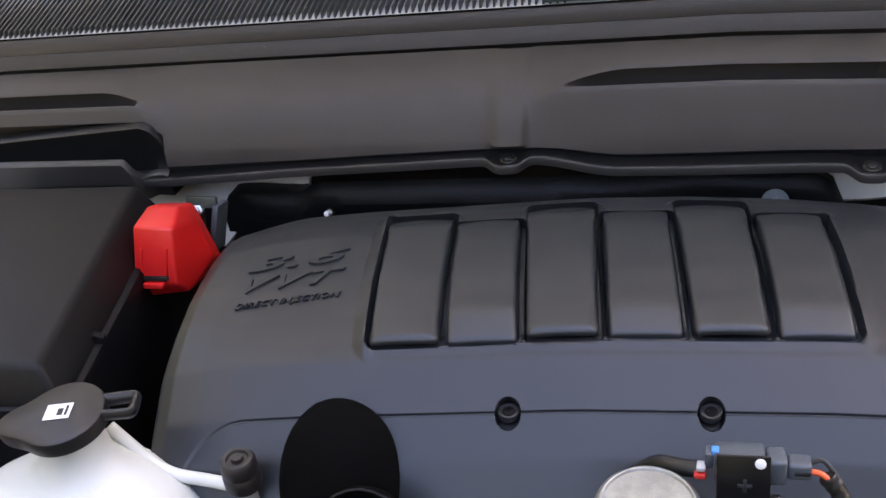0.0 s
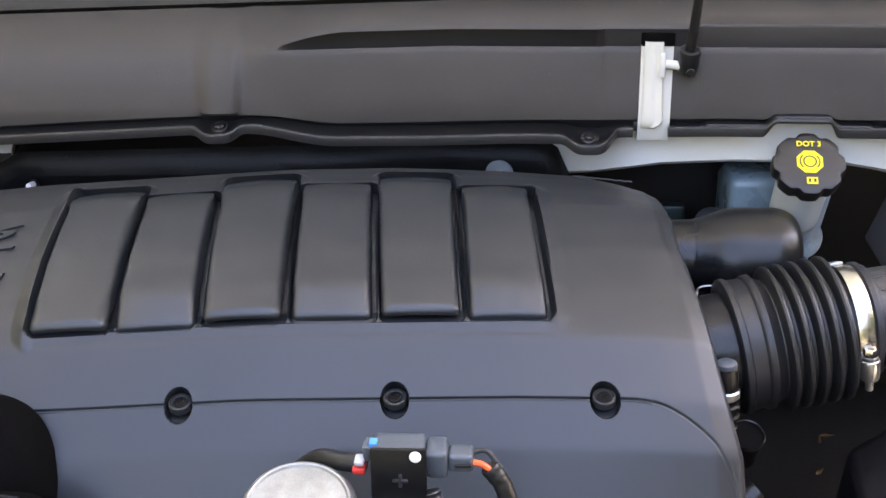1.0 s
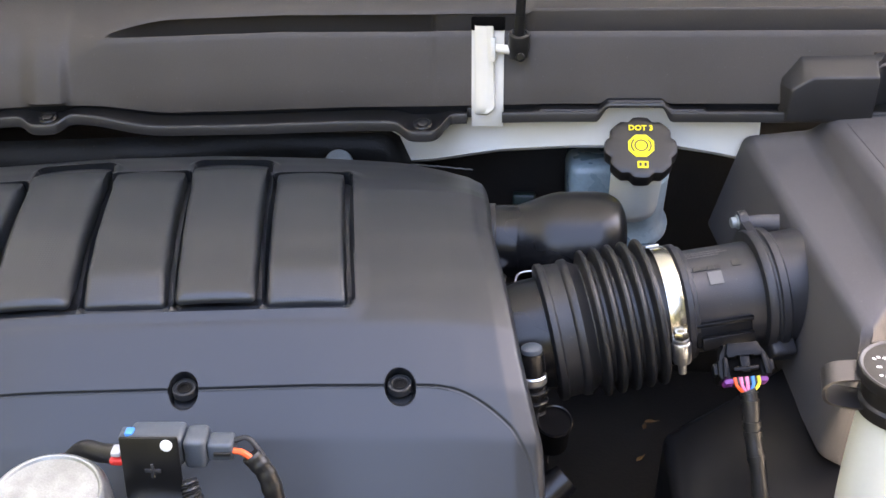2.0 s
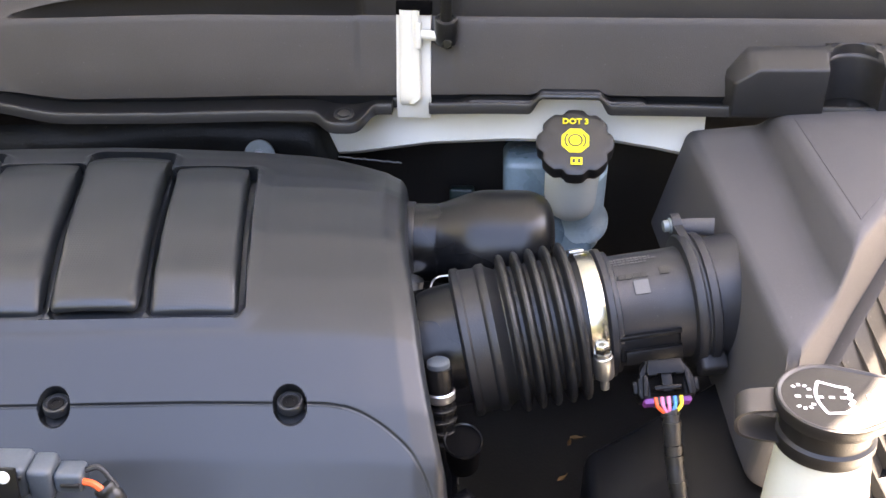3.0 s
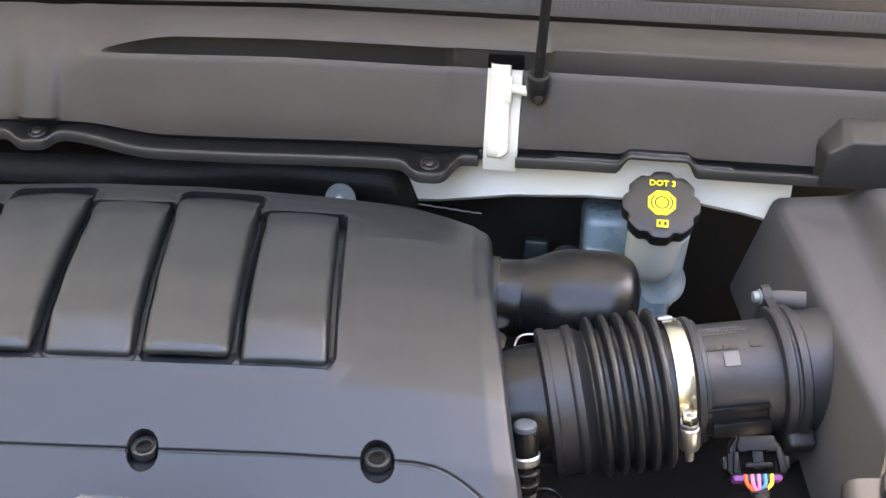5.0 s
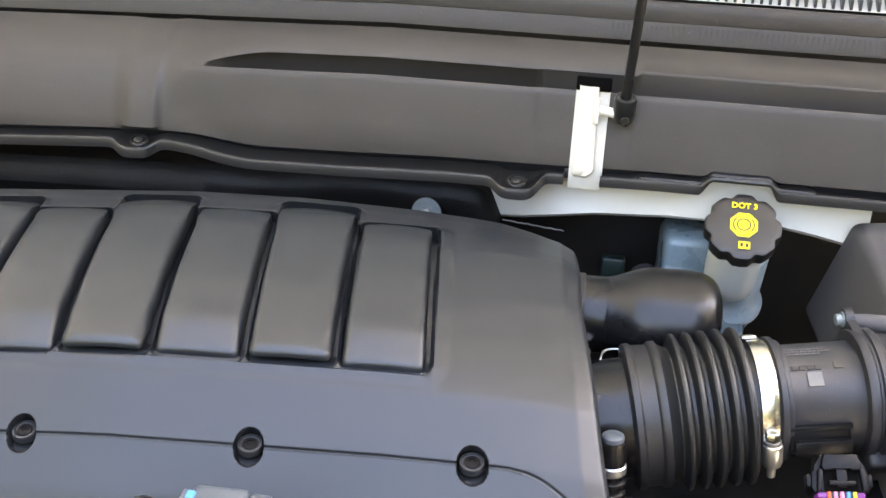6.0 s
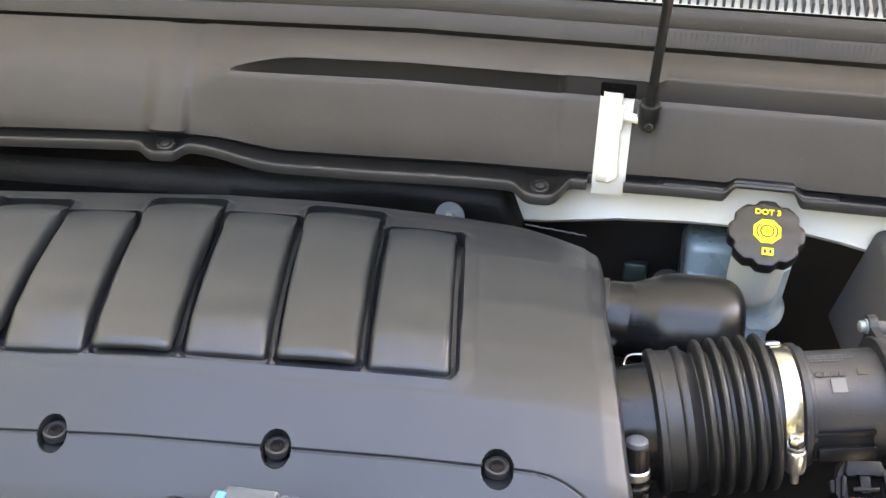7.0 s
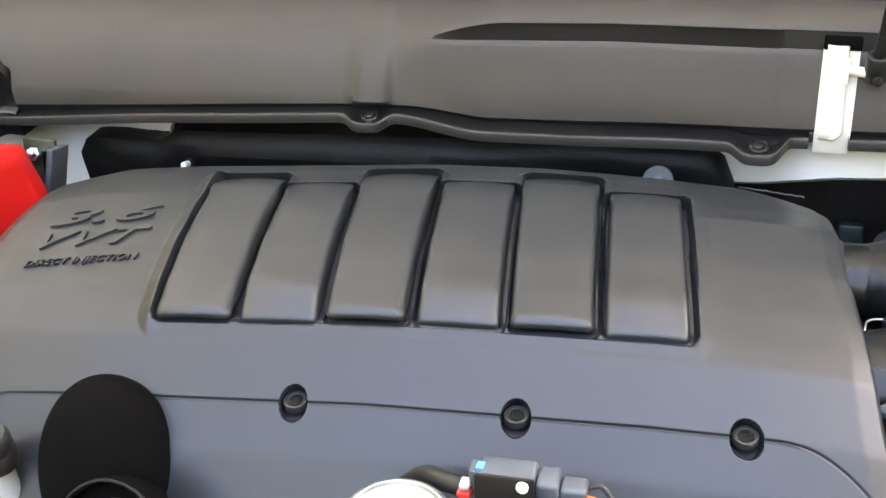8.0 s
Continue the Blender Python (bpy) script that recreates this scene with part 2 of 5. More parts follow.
def block(size, m, bevel=0.002, seg=2, taper=1.0, bm=None):
    """A bevelled box of that size, centred on m; taper narrows its top."""
    b = bmesh.new()
    bmesh.ops.create_cube(b, size=1)
    for v in b.verts:
        k = taper if v.co.z > 0 else 1
        v.co = Vector((v.co.x * size[0] * k, v.co.y * size[1] * k, v.co.z * size[2]))
    if bevel:
        bmesh.ops.bevel(b, geom=b.edges[:], offset=bevel, segments=seg, affect="EDGES", profile=0.5)
    b.transform(m)
    if bm is None:
        return b
    me = bpy.data.meshes.new("join")
    b.to_mesh(me)
    b.free()
    bm.from_mesh(me)
    bpy.data.meshes.remove(me)
    return bm


def solid(verts, faces, bevel=0.0, seg=3):
    bm = bmesh.new()
    vs = [bm.verts.new(v) for v in verts]
    for f in faces:
        bm.faces.new([vs[i] for i in f])
    bmesh.ops.recalc_face_normals(bm, faces=bm.faces[:])
    if bevel:
        bmesh.ops.bevel(bm, geom=bm.edges[:], offset=bevel, segments=seg, affect="EDGES", profile=0.5)
    return bm


def slab(outline, m, depth, bevel=0.0):
    """A flat plate: a 2D outline in m's xy plane, going down by depth."""
    bm = bmesh.new()
    top = [bm.verts.new(m @ Vector((x, y, 0))) for x, y in outline]
    low = [bm.verts.new(m @ Vector((x, y, -depth))) for x, y in outline]
    n = len(outline)
    f = bm.faces.new(top)
    bm.faces.new(low[::-1])
    for i in range(n):
        bm.faces.new((top[i], low[i], low[(i + 1) % n], top[(i + 1) % n]))
    if bevel:
        bmesh.ops.bevel(bm, geom=list(f.edges), offset=bevel, segments=2, affect="EDGES", profile=0.5)
    return bm


def lettering(words, size, extrude=0.0, shear=0.0, spacing=1.0, bold=0.0):
    """Words in the built-in font as a bmesh in the xy plane, from the origin."""
    cu = bpy.data.curves.new("words", "FONT")
    cu.body, cu.size, cu.extrude, cu.shear, cu.space_character, cu.offset = words, size, extrude, shear, spacing, bold
    cu.resolution_u = 3
    ob = new("words", cu)
    bpy.context.view_layer.update()
    me = ob.evaluated_get(bpy.context.evaluated_depsgraph_get()).to_mesh()
    bm = bmesh.new()
    bm.from_mesh(me)
    bpy.data.objects.remove(ob)
    bpy.data.curves.remove(cu)
    return bm


# ---------------------------------------------------------------- setting
def ground():
    bm = bmesh.new()
    n = 24
    vs = [bm.verts.new((math.cos(2 * math.pi * k / n) * 400, math.sin(2 * math.pi * k / n) * 400, 0)) for k in range(n)]
    bm.faces.new(vs)
    tagged(part("ground", bm, M_GROUND, smooth=False), "pale concrete driveway under the car", "ground", kind="structure")


def greenery():
    """Unseen leafy hedge round the driveway, taller behind the car on one side."""
    rng = random.Random(4)
    bm = bmesh.new()
    n = 160
    rows = []
    for lvl in range(7):
        row = []
        for k in range(n):
            a = 2 * math.pi * k / n
            # The right, left and front peaks are added out of view to block sky light.
            tall = 1.9 + 5.3 * math.exp(-((a - 1.85) / 0.42) ** 2) + 6.5 * math.exp(-((math.atan2(math.sin(a), math.cos(a)) + 0.45) / 0.58) ** 2) + 9.5 * math.exp(-((a - 3.35) / 0.62) ** 2) + 1.6 * math.exp(-((a - 4.71) / 0.70) ** 2)
            f = lvl / 6
            r = 6.5 - 1.2 * math.sin(math.pi * f) + 0.8 * noise.noise((math.cos(a) * 5, math.sin(a) * 5, f * 3))
            z = tall * f * (1 + 0.22 * noise.noise((math.cos(a) * 4, math.sin(a) * 4, 7)))
            row.append((math.cos(a) * r, 0.5 + math.sin(a) * r, z))
        rows.append(row)
    sheet(rows, wrap_u=True, bm=bm)
    for row in rows[1:]:
        for x, y, z in row:
            for _ in range(5):
                c = Vector((x, y, z)) + Vector([rng.uniform(-0.35, 0.35) for _ in range(3)])
                u = Vector([rng.uniform(-1, 1) for _ in range(3)]).normalized() * rng.uniform(0.08, 0.2)
                v = u.orthogonal().normalized() * u.length * 0.6
                bm.faces.new([bm.verts.new(q) for q in (c - u, c - v, c + u, c + v)])
    tagged(part("hedge", bm, M_LEAF, smooth=False), "unseen dark green leafy hedge round the driveway, added to shape sky light", "hedge", kind="stuff")


def hood():
    """The open bonnet over the bay: outer skin, liner below, rolled rim."""
    top = thing("hood", "open white car hood with a pale inner panel", "hood")
    ang = radians(62)
    d = Vector((0, -math.cos(ang), math.sin(ang)))
    nrm = Vector((0, math.sin(ang), math.cos(ang)))
    hinge = Vector((0.100, 1.17, 1.05))

    def at(u, v, h):
        bow = 0.05 * math.sin(math.pi * v) + 0.03 * (1 - (u / 0.93) ** 2)
        # the sides run parallel at first, then draw in towards the nose
        k = max(0, v - 0.56)
        w = 0.949 - (3.4 * k * k if k < 0.055 else 0.0103 + 0.374 * (k - 0.055))
        return hinge + Vector((u / 0.93 * w, 0, 0)) + d * (v * 1.08) + nrm * (bow + h)
    us = [-0.93 + 1.86 * i / 30 for i in range(31)]
    vs = [i / 20 for i in range(21)]
    edge = [(u, 0) for u in us] + [(0.93, v) for v in vs[1:]] + [(u, 1) for u in us[-2::-1]] + [(-0.93, v) for v in vs[-2:0:-1]]
    part("skin", sheet([[at(u, v, 0.02) for u in us] for v in vs]), M_WHITE, top)
    part("inner_panel", sheet([[at(u * 0.97, 0.015 + 0.97 * v, -0.012 - 0.012 * (math.sin(9 * u) * math.sin(7 * v)) ** 2) for u in us] for v in vs]), M_HOOD, top, "pale inner panel")
    part("rim", sheet([[at(u, v, h) for u, v in edge] for h in (0.02, 0.005, -0.014)], wrap_u=True), M_WHITE, top)


def body_shell():
    """White sheet metal round the bay: fenders, bulkhead strip, bay floor."""
    for side, x0, nm in ((1, 0.80, "fender_right"), (-1, -0.66, "fender_left")):
        pts = []
        for i in range(25):
            y = -0.15 + 1.35 * i / 24
            inner = x0 + side * (0.06 * smoothstep(0.5, 1.0, y)) if side > 0 else x0
            if side > 0:
                inner = 0.745 + 0.29 * smoothstep(0.50, 0.72, y)
            prof = [(inner, 0.45), (inner + side * 0.004, 0.80), (inner + side * 0.012, 0.815), (inner + side * 0.06, 0.820), (inner + side * 0.075, 0.828),
                    (inner + side * 0.10, 0.842), (inner + side * 0.125, 0.846), (inner + side * 0.2, 0.845), (inner + side * 0.3, 0.82), (inner + side * 0.36, 0.75), (inner + side * 0.37, 0.3)]
            pts.append([(x, y, z) for x, z in prof])
        tagged(part(nm, sheet(pts), M_WHITE), "white painted car fender beside the engine bay", "fender", kind="structure")
    # bulkhead strips under the cowl, either side of the mat
    for nm, low in (("bulkhead_right", [(0.28, 0.818), (0.30, 0.822), (0.316, 0.827), (0.336, 0.834), (0.371, 0.849), (0.402, 0.855), (0.469, 0.860), (0.563, 0.861), (0.60, 0.855), (0.641, 0.846)]),
                    ("bulkhead_left", [(-0.62, 0.78), (-0.50, 0.775), (-0.42, 0.755), (-0.39, 0.75), (-0.37, 0.77), (-0.31, 0.79), (-0.285, 0.80), (-0.274, 0.815), (-0.269, 0.835)])):
        rows = []
        for k in range(5):
            r = []
            for x, z in low:
                zt = 0.908 + (0.07 * (x - 0.2) if x < 0.2 else 0)
                y = 0.986 - 0.028 * smoothstep(0.30, 0.38, x) if x > 0 else 0.983 - 0.017 * smoothstep(-0.37, -0.40, x)
                r.append([(x, y + 0.07, z - 0.004), (x, y + 0.006, z), (x, y, z + 0.006), (x, y + (0.010 if x > 0 else 0.045), zt - 0.008), (x, y + 0.07, zt + 0.004)][k])
            rows.append(r)
        tagged(part(nm, sheet(rows), M_RAIL), "white painted bulkhead rail below the cowl", "bulkhead", kind="structure")
    # floor and back of the bay, the depth's shade put into near-black colour
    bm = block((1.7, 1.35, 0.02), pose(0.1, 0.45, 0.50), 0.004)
    tagged(part("bay_floor", bm, M_IRON), "splash shield under the engine, near black for the depth's shade", "floor", kind="structure")
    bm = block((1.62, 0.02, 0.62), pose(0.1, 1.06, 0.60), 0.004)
    tagged(part("firewall", bm, M_IRON), "firewall behind the engine, near black for the depth's shade", "wall", kind="structure")
    # Cover and nose are out of view, added to keep ground light off the engine.
    bm = block((1.5, 0.36, 0.03), pose(0.08, 0.12, 0.885), 0.01)
    tagged(part("unseen_radiator_cover", bm, M_BLACK), "unseen black cover over the radiator support, added to block ground light", "car panel", kind="structure")
    bm = block((1.6, 0.06, 0.55), pose(0.08, -0.10, 0.60), 0.02)
    tagged(part("unseen_car_nose", bm, M_WHITE), "unseen white front end of the car, added to block ground light", "car panel", kind="structure")
    bm = block((1.5, 0.05, 0.30), pose(0.08, 0.25, 0.70), 0.01)
    tagged(part("radiator_support", bm, M_BLACK), "black radiator support across the bay", "car panel", kind="structure")


def dash_mat():
    """Black moulded insulator between the cowl and the engine."""
    top = thing("dash_insulator", "shiny black moulded insulation mat on the bulkhead", "insulation")
    pts = []
    xs = [-0.385 + 0.70 * i / 60 for i in range(61)]
    for k in range(16):
        row = []
        for x in xs:
            zt = 0.866 + (0.05 * (x - 0.2) if x < 0.2 else 0)
            r = 0.035
            e = 0.315 - x
            if e < r:
                zt -= r - math.sqrt(max(0, r * r - (r - e) ** 2))
            zt -= 0.013 * (1 - smoothstep(-0.285, -0.255, x))
            e = x + 0.385
            if e < 0.018:
                zt -= 0.018 - math.sqrt(max(0, 0.018 ** 2 - (0.018 - e) ** 2))
            f = k / 15
            z = zt + (0.60 - zt) * f ** 1.2
            y = 0.978 - 0.014 * math.sin(min(1, f * 4) * math.pi) * smoothstep(0, 0.2, 1 - abs(x) / 0.4) + 0.008 * noise.noise((x * 9, z * 14, 1)) * smoothstep(0, 0.2, f)
            row.append((x, y, z))
        pts.append(row)
    pts.insert(0, [(x, y + 0.03, z - 0.002) for x, y, z in pts[0]])
    part("mat", sheet(pts), M_MAT, top)
    for x, y, z, nm in ((0.2472, 0.958, 0.8427, 1), (-0.2395, 0.962, 0.8145, 0)):
        m = frame_of((x, y, z), (0, -0.93, 0.36))
        if nm:
            part("washer", lathe([(0.0142, 0), (0.0142, 0.0012), (0.0137, 0.0016)], m, 28), M_DULL, top, "round zinc washer")
        part("stud", lathe([(0.0035, 0), (0.0035, 0.016), (0.0028, 0.0172)], m, 12), M_PRINT, top, "bright stud end")
        part("stud_nut", lathe([(0.0055, 0.0016), (0.0055, 0.006), (0.005, 0.0065)], m, 6), M_ZINC if nm else M_BLACK, top)


# ---------------------------------------------------------------- engine cover
TURN = radians(5.5)
CT, ST = math.cos(TURN), math.sin(TURN)
PROFILE = [(0.152, 0.78), (0.1505, 0.86), (0.1490, 0.893), (0.1455, 0.9085), (0.1395, 0.9155), (0.128, 0.9190), (0.112, 0.9225), (0.08, 0.9272), (0.04, 0.929), (0.0, 0.9285), (-0.04, 0.9225), (-0.066, 0.9155),
           (-0.083, 0.9095), (-0.100, 0.899), (-0.122, 0.8855), (-0.150, 0.8635), (-0.178, 0.831), (-0.196, 0.79), (-0.208, 0.74), (-0.216, 0.66)]
SIDE = [(0.0, 0.0), (0.2, -0.002), (0.27, -0.005), (0.30, -0.0075), (0.325, -0.0110), (0.3375, -0.0165), (0.3410, -0.0235), (0.3420, -0.036), (0.3428, -0.062), (0.3445, -0.095), (0.348, -0.135), (0.357, -0.22)]


def dense(pts, n, blur):
    """Even arc-length samples of a polyline, softened."""
    p = np.array(pts, float)
    s = np.concatenate([[0], np.cumsum(np.hypot(*np.diff(p, axis=0).T))])
    t = np.linspace(0, s[-1], n)
    q = np.stack([np.interp(t, s, p[:, 0]), np.interp(t, s, p[:, 1])], 1)
    k = np.hanning(2 * blur + 3)[1:-1]
    k /= k.sum()
    pad = np.concatenate([2 * q[0] - q[blur:0:-1], q, 2 * q[-1] - q[-2:-blur - 2:-1]])
    return t, np.stack([np.convolve(pad[:, i], k, "valid") for i in (0, 1)], 1)


PS, PQ = dense(PROFILE, 1200, 10)
SS, SQ = dense(SIDE, 900, 5)
SEAM_S = float(np.interp(0.122, -PQ[:, 0], PS))


def s_of_v(v):
    return float(np.interp(-v, -PQ[:, 0], PS))


def cover_point(a, s):
    """The smooth cover at side arc length a (signed) and profile arc length s."""
    v, z = np.interp(s, PS, PQ[:, 0]), np.interp(s, PS, PQ[:, 1])
    u, drop = np.interp(np.abs(a), SS, SQ[:, 0]), np.interp(np.abs(a), SS, SQ[:, 1])
    u = u * np.sign(a)
    # one side spreads towards the foot
    u = u + 0.0135 * np.clip((u - 0.2) / 0.14, 0, 1.2) ** 2 * np.clip((-0.05 - v) / 0.09, 0, 1.05) ** 1.6
    u = u - 0.009 * np.clip((u - 0.25) / 0.08, 0, 1) ** 2 * np.clip((v + 0.06) / 0.08, 0, 1)
    t = np.clip((np.abs(u) - 0.25) / 0.09, 0, 1)
    t = t * t * (3 - 2 * t)
    v = np.where(v > 0, v * (1 - 0.13 * t), v)
    droop = 0.0055 * (np.clip(u - 0.10, 0, 0.25) / 0.10) ** 1.2 * np.clip((v - 0.06) / 0.08, 0, 1)
    z = z + drop - droop + 0.035 * np.minimum(u - 0.02, 0) * 1.0
    return np.stack([0.075 + u * CT - v * ST, 0.70 + u * ST + v * CT, z], -1)


def cover_normal(a, s):
    e = 0.0015
    da = cover_point(a + e, s) - cover_point(a - e, s)
    ds = cover_point(a, s + e) - cover_point(a, s - e)
    n = np.cross(ds, da)
    return n / np.linalg.norm(n, axis=-1, keepdims=True)


def on_cover(u, v, h=0.0):
    """A point at u, v on the cover, h above it."""
    a = np.sign(u) * np.interp(abs(u), SQ[:, 0], SS)
    s = s_of_v(v)
    return Vector(cover_point(np.float64(a), np.float64(s)) + cover_normal(np.float64(a), np.float64(s)) * h)


SCREWS = (-0.191, -0.039, 0.114, 0.2590)


def rounded(u, v, cu, cv, hu, hv, r):
    """Signed distance to a rounded rectangle."""
    qx, qy = np.abs(u - cu) - hu + r, np.abs(v - cv) - hv + r
    return np.hypot(np.maximum(qx, 0), np.maximum(qy, 0)) + np.minimum(np.maximum(qx, qy), 0) - r


PANELS = [(-0.155, -0.096, -0.167, -0.105, -0.0695, 0.106), (-0.092, -0.032, -0.101, -0.043, -0.069, 0.092), (-0.026, 0.032, -0.039, 0.024, -0.0672, 0.1135),
          (0.0386, 0.098, 0.030, 0.088, -0.066, 0.098), (0.1045, 0.162, 0.092, 0.154, -0.0662, 0.1135), (0.168, 0.226, 0.162, 0.217, -0.067, 0.091)]


def engine_cover():
    top = thing("engine_cover", "dark grey moulded plastic engine cover with six raised panels", "engine cover")
    # shell
    smax = PS[-1]
    srow = np.unique(np.concatenate([np.arange(0, smax, 0.0015), np.arange(s_of_v(0.122), s_of_v(0.078), 0.0006), np.arange(SEAM_S - 0.02, SEAM_S + 0.022, 0.0005), np.arange(SEAM_S + 0.022, SEAM_S + 0.10, 0.0008), [smax]]))
    amax = SS[-1]
    acol = np.concatenate([np.arange(-amax, amax, 0.0013), np.arange(0.28, 0.375, 0.0007)])
    for u in SCREWS:
        acol = np.concatenate([acol, np.arange(u - 0.013, u + 0.013, 0.0008)])
    acol = np.unique(np.concatenate([acol, [amax]]))
    A, S = np.meshgrid(acol, srow)
    # the columns lean with the panels
    V = np.interp(S, PS, PQ[:, 0])
    A = A - 0.0105 * np.clip((V + 0.068) / 0.17, 0, 1) * np.clip((0.32 - np.abs(A)) / 0.08, 0, 1)
    P, N = cover_point(A, S), cover_normal(A, S)
    U = np.interp(np.abs(A), SS, SQ[:, 0]) * np.sign(A)
    D = np.zeros_like(U)
    # tray in which the panels sit, following the panels' slight turn
    tray = np.full_like(U, 1.0)
    for q, (f0, f1, b0, b1, v0, v1) in enumerate(PANELS):
        f = (V - v0) / (v1 - v0)
        v0, v1 = -0.0705 + 0.0005 * q, v1 + (0.0028 if q % 2 == 0 else -0.0040)
        tray = np.minimum(tray, rounded(U - ((f0 + f1) / 2 + (b0 + b1 - f0 - f1) / 2 * f), V, 0, (v0 + v1) / 2, (f1 - f0) / 2 + 0.0024, (v1 - v0) / 2 + 0.0024, 0.008))
    back = np.clip((V - 0.070) / 0.010, 0, 1)
    k = np.clip((0.0020 - 0.0012 * back - tray) / (0.003 - 0.0026 * back), 0, 1)
    D -= (0.0110 - 0.0060 * np.clip((-0.056 - V) / 0.010, 0, 1)) * k * k * (3 - 2 * k)
    under = 0.0065 * k * back
    # broad raised rim at both ends of the tray, a low one in front
    lo = PANELS[0][0] + (PANELS[0][2] - PANELS[0][0]) * np.clip((V + 0.0695) / 0.17, 0, 1)
    hi = PANELS[-1][1] + (PANELS[-1][3] - PANELS[-1][1]) * np.clip((V + 0.067) / 0.158, 0, 1)
    ends = np.clip((lo + 0.004 - U) / 0.008, 0, 1) + np.clip((U - hi + 0.004) / 0.008, 0, 1)
    wide = np.where(U < 0, 0.0135, 0.0130)
    k = np.clip((wide - tray) / (wide - 0.0015), 0, 1) * np.clip(ends, 0, 1)
    D += np.where(U < 0, 0.0052, 0.0020) * k * np.clip(tray / 0.0022 + 0.1, 0, 1)
    ahead = -0.0718 - V
    inside = np.clip((U - lo + 0.002) / 0.006, 0, 1) * np.clip((hi + 0.002 - U) / 0.006, 0, 1)
    D += 0.0016 * np.clip((0.0085 - ahead) / 0.0070, 0, 1) * np.clip(ahead / 0.0012, 0, 1) * inside
    # raised edge behind the panels, stepping back round the three proud ones
    k = np.clip((0.0075 - tray) / 0.0060, 0, 1)
    D += 0.0022 * k * k * (3 - 2 * k) * np.clip((tray - 0.0002) / 0.0007, 0, 1) * np.clip((V - 0.078) / 0.012, 0, 1)
    # seam: level along the middle, turning down in a quarter round at both ends
    ex = np.maximum(np.maximum(A - 0.278, -0.252 - A), 0) / 0.060
    ey = np.maximum(SEAM_S + 0.075 - S, 0) / 0.075
    f = np.hypot(ex, ey)
    grad = np.hypot(ex / 0.060, ey / 0.075) / np.maximum(f, 1e-6)
    off = (1 - f) / np.maximum(grad, 1e-6)
    D -= 0.0014 * np.exp(-(off / np.where(ex > 0.2, 0.0011, 0.0007)) ** 2)
    D -= 0.0012 * np.clip(off / 0.002, 0, 1)
    # screw pockets
    for u in SCREWS:
        e = np.hypot((U - u) / 0.0098, (S - SEAM_S - 0.001) / 0.0130)
        k = np.clip((1.04 - e) / 0.14, 0, 1)
        D -= 0.0115 * k * k * (3 - 2 * k) * (1 + 0.5 * np.clip((SEAM_S - S) / 0.008, 0, 1) - 0.72 * np.clip((S - SEAM_S - 0.002) / 0.011, 0, 1))
    P = P + N * D[..., None]
    P[..., 1] += under
    nr, nc = A.shape
    idx = np.arange(nr * nc).reshape(nr, nc)
    quads = np.stack([idx[:-1, :-1], idx[1:, :-1], idx[1:, 1:], idx[:-1, 1:]], -1).reshape(-1, 4)
    me = bpy.data.meshes.new("shell")
    me.from_pydata(P.reshape(-1, 3).tolist(), [], quads.tolist())
    me.polygons.foreach_set("use_smooth", [True] * len(me.polygons))
    me.materials.append(M_COVER)
    me.update()
    me.set_sharp_from_angle(angle=radians(42))
    shell = new("shell", me)
    shell.parent = top
    # raised panels
    ni, nj = 22, 44
    for q, (f0, f1, b0, b1, v0, v1) in enumerate(PANELS):
        odd = q % 2 == 0
        rows = []
        for j in range(nj + 1):
            b = -1 + 2 * j / nj
            b = math.copysign(1 - (1 - abs(b)) ** 1.9, b)
            row = []
            for i in range(ni + 1):
                a = -1 + 2 * i / ni
                a = math.copysign(1 - (1 - abs(a)) ** 2.0, a)
                # round the plan corners
                rr = 0.16
                aa = a
                if abs(b) > 1 - rr * 0.35:
                    t = (abs(b) - (1 - rr * 0.35)) / (rr * 0.35)
                    aa = a * (1 - rr * (1 - math.sqrt(max(0, 1 - t * t))))
                v = v0 - 0.0012 + (v1 - v0 + 0.0012) * (b + 1) / 2
                f = (v - v0) / (v1 - v0)
                lo, hi = f0 + (b0 - f0) * f, f1 + (b1 - f1) * f
                u = (lo + hi) / 2 + ((hi - lo) / 2 - 0.0002) * aa - 0.0012
                edge = min((1 - abs(a)) * (hi - lo) / 2, (1 - abs(b)) * (v1 - v0) / 2)
                w = 0.0038 - 0.0029 * smoothstep(0.070, 0.080, v)
                if odd and v < 0:
                    w = 0.0038 + 0.0040 * smoothstep(-0.045, -0.058, v)
                fall = 0 if edge > w else 1 - math.sqrt(max(0, 1 - ((w - edge) / w) ** 2))
                if odd:
                    h = 0.0040 + 0.075 * max(0, -0.024 - v) ** 2 / (max(0, -0.024 - v) + 0.008) - 0.0048 * smoothstep(v1 - 0.022, v1 - 0.001, v)
                else:
                    h = 0.0026 - 0.0018 * smoothstep(v1 - 0.030, v1 - 0.002, v) - 0.20 * max(0, -0.040 - v) ** 2 / (max(0, -0.040 - v) + 0.003) + 0.0012 * smoothstep(-0.015, -0.036, v)
                row.append(on_cover(u, v, h + 0.0016 * (1 - a * a) - 0.0008 - (0.0105 - 0.0045 * smoothstep(-0.045, -0.060, v)) * fall))
            rows.append(row)
        part("panel", sheet(rows), M_PANEL, top, "raised satin grey panel" if odd else "slightly lower panel with a bent front end")
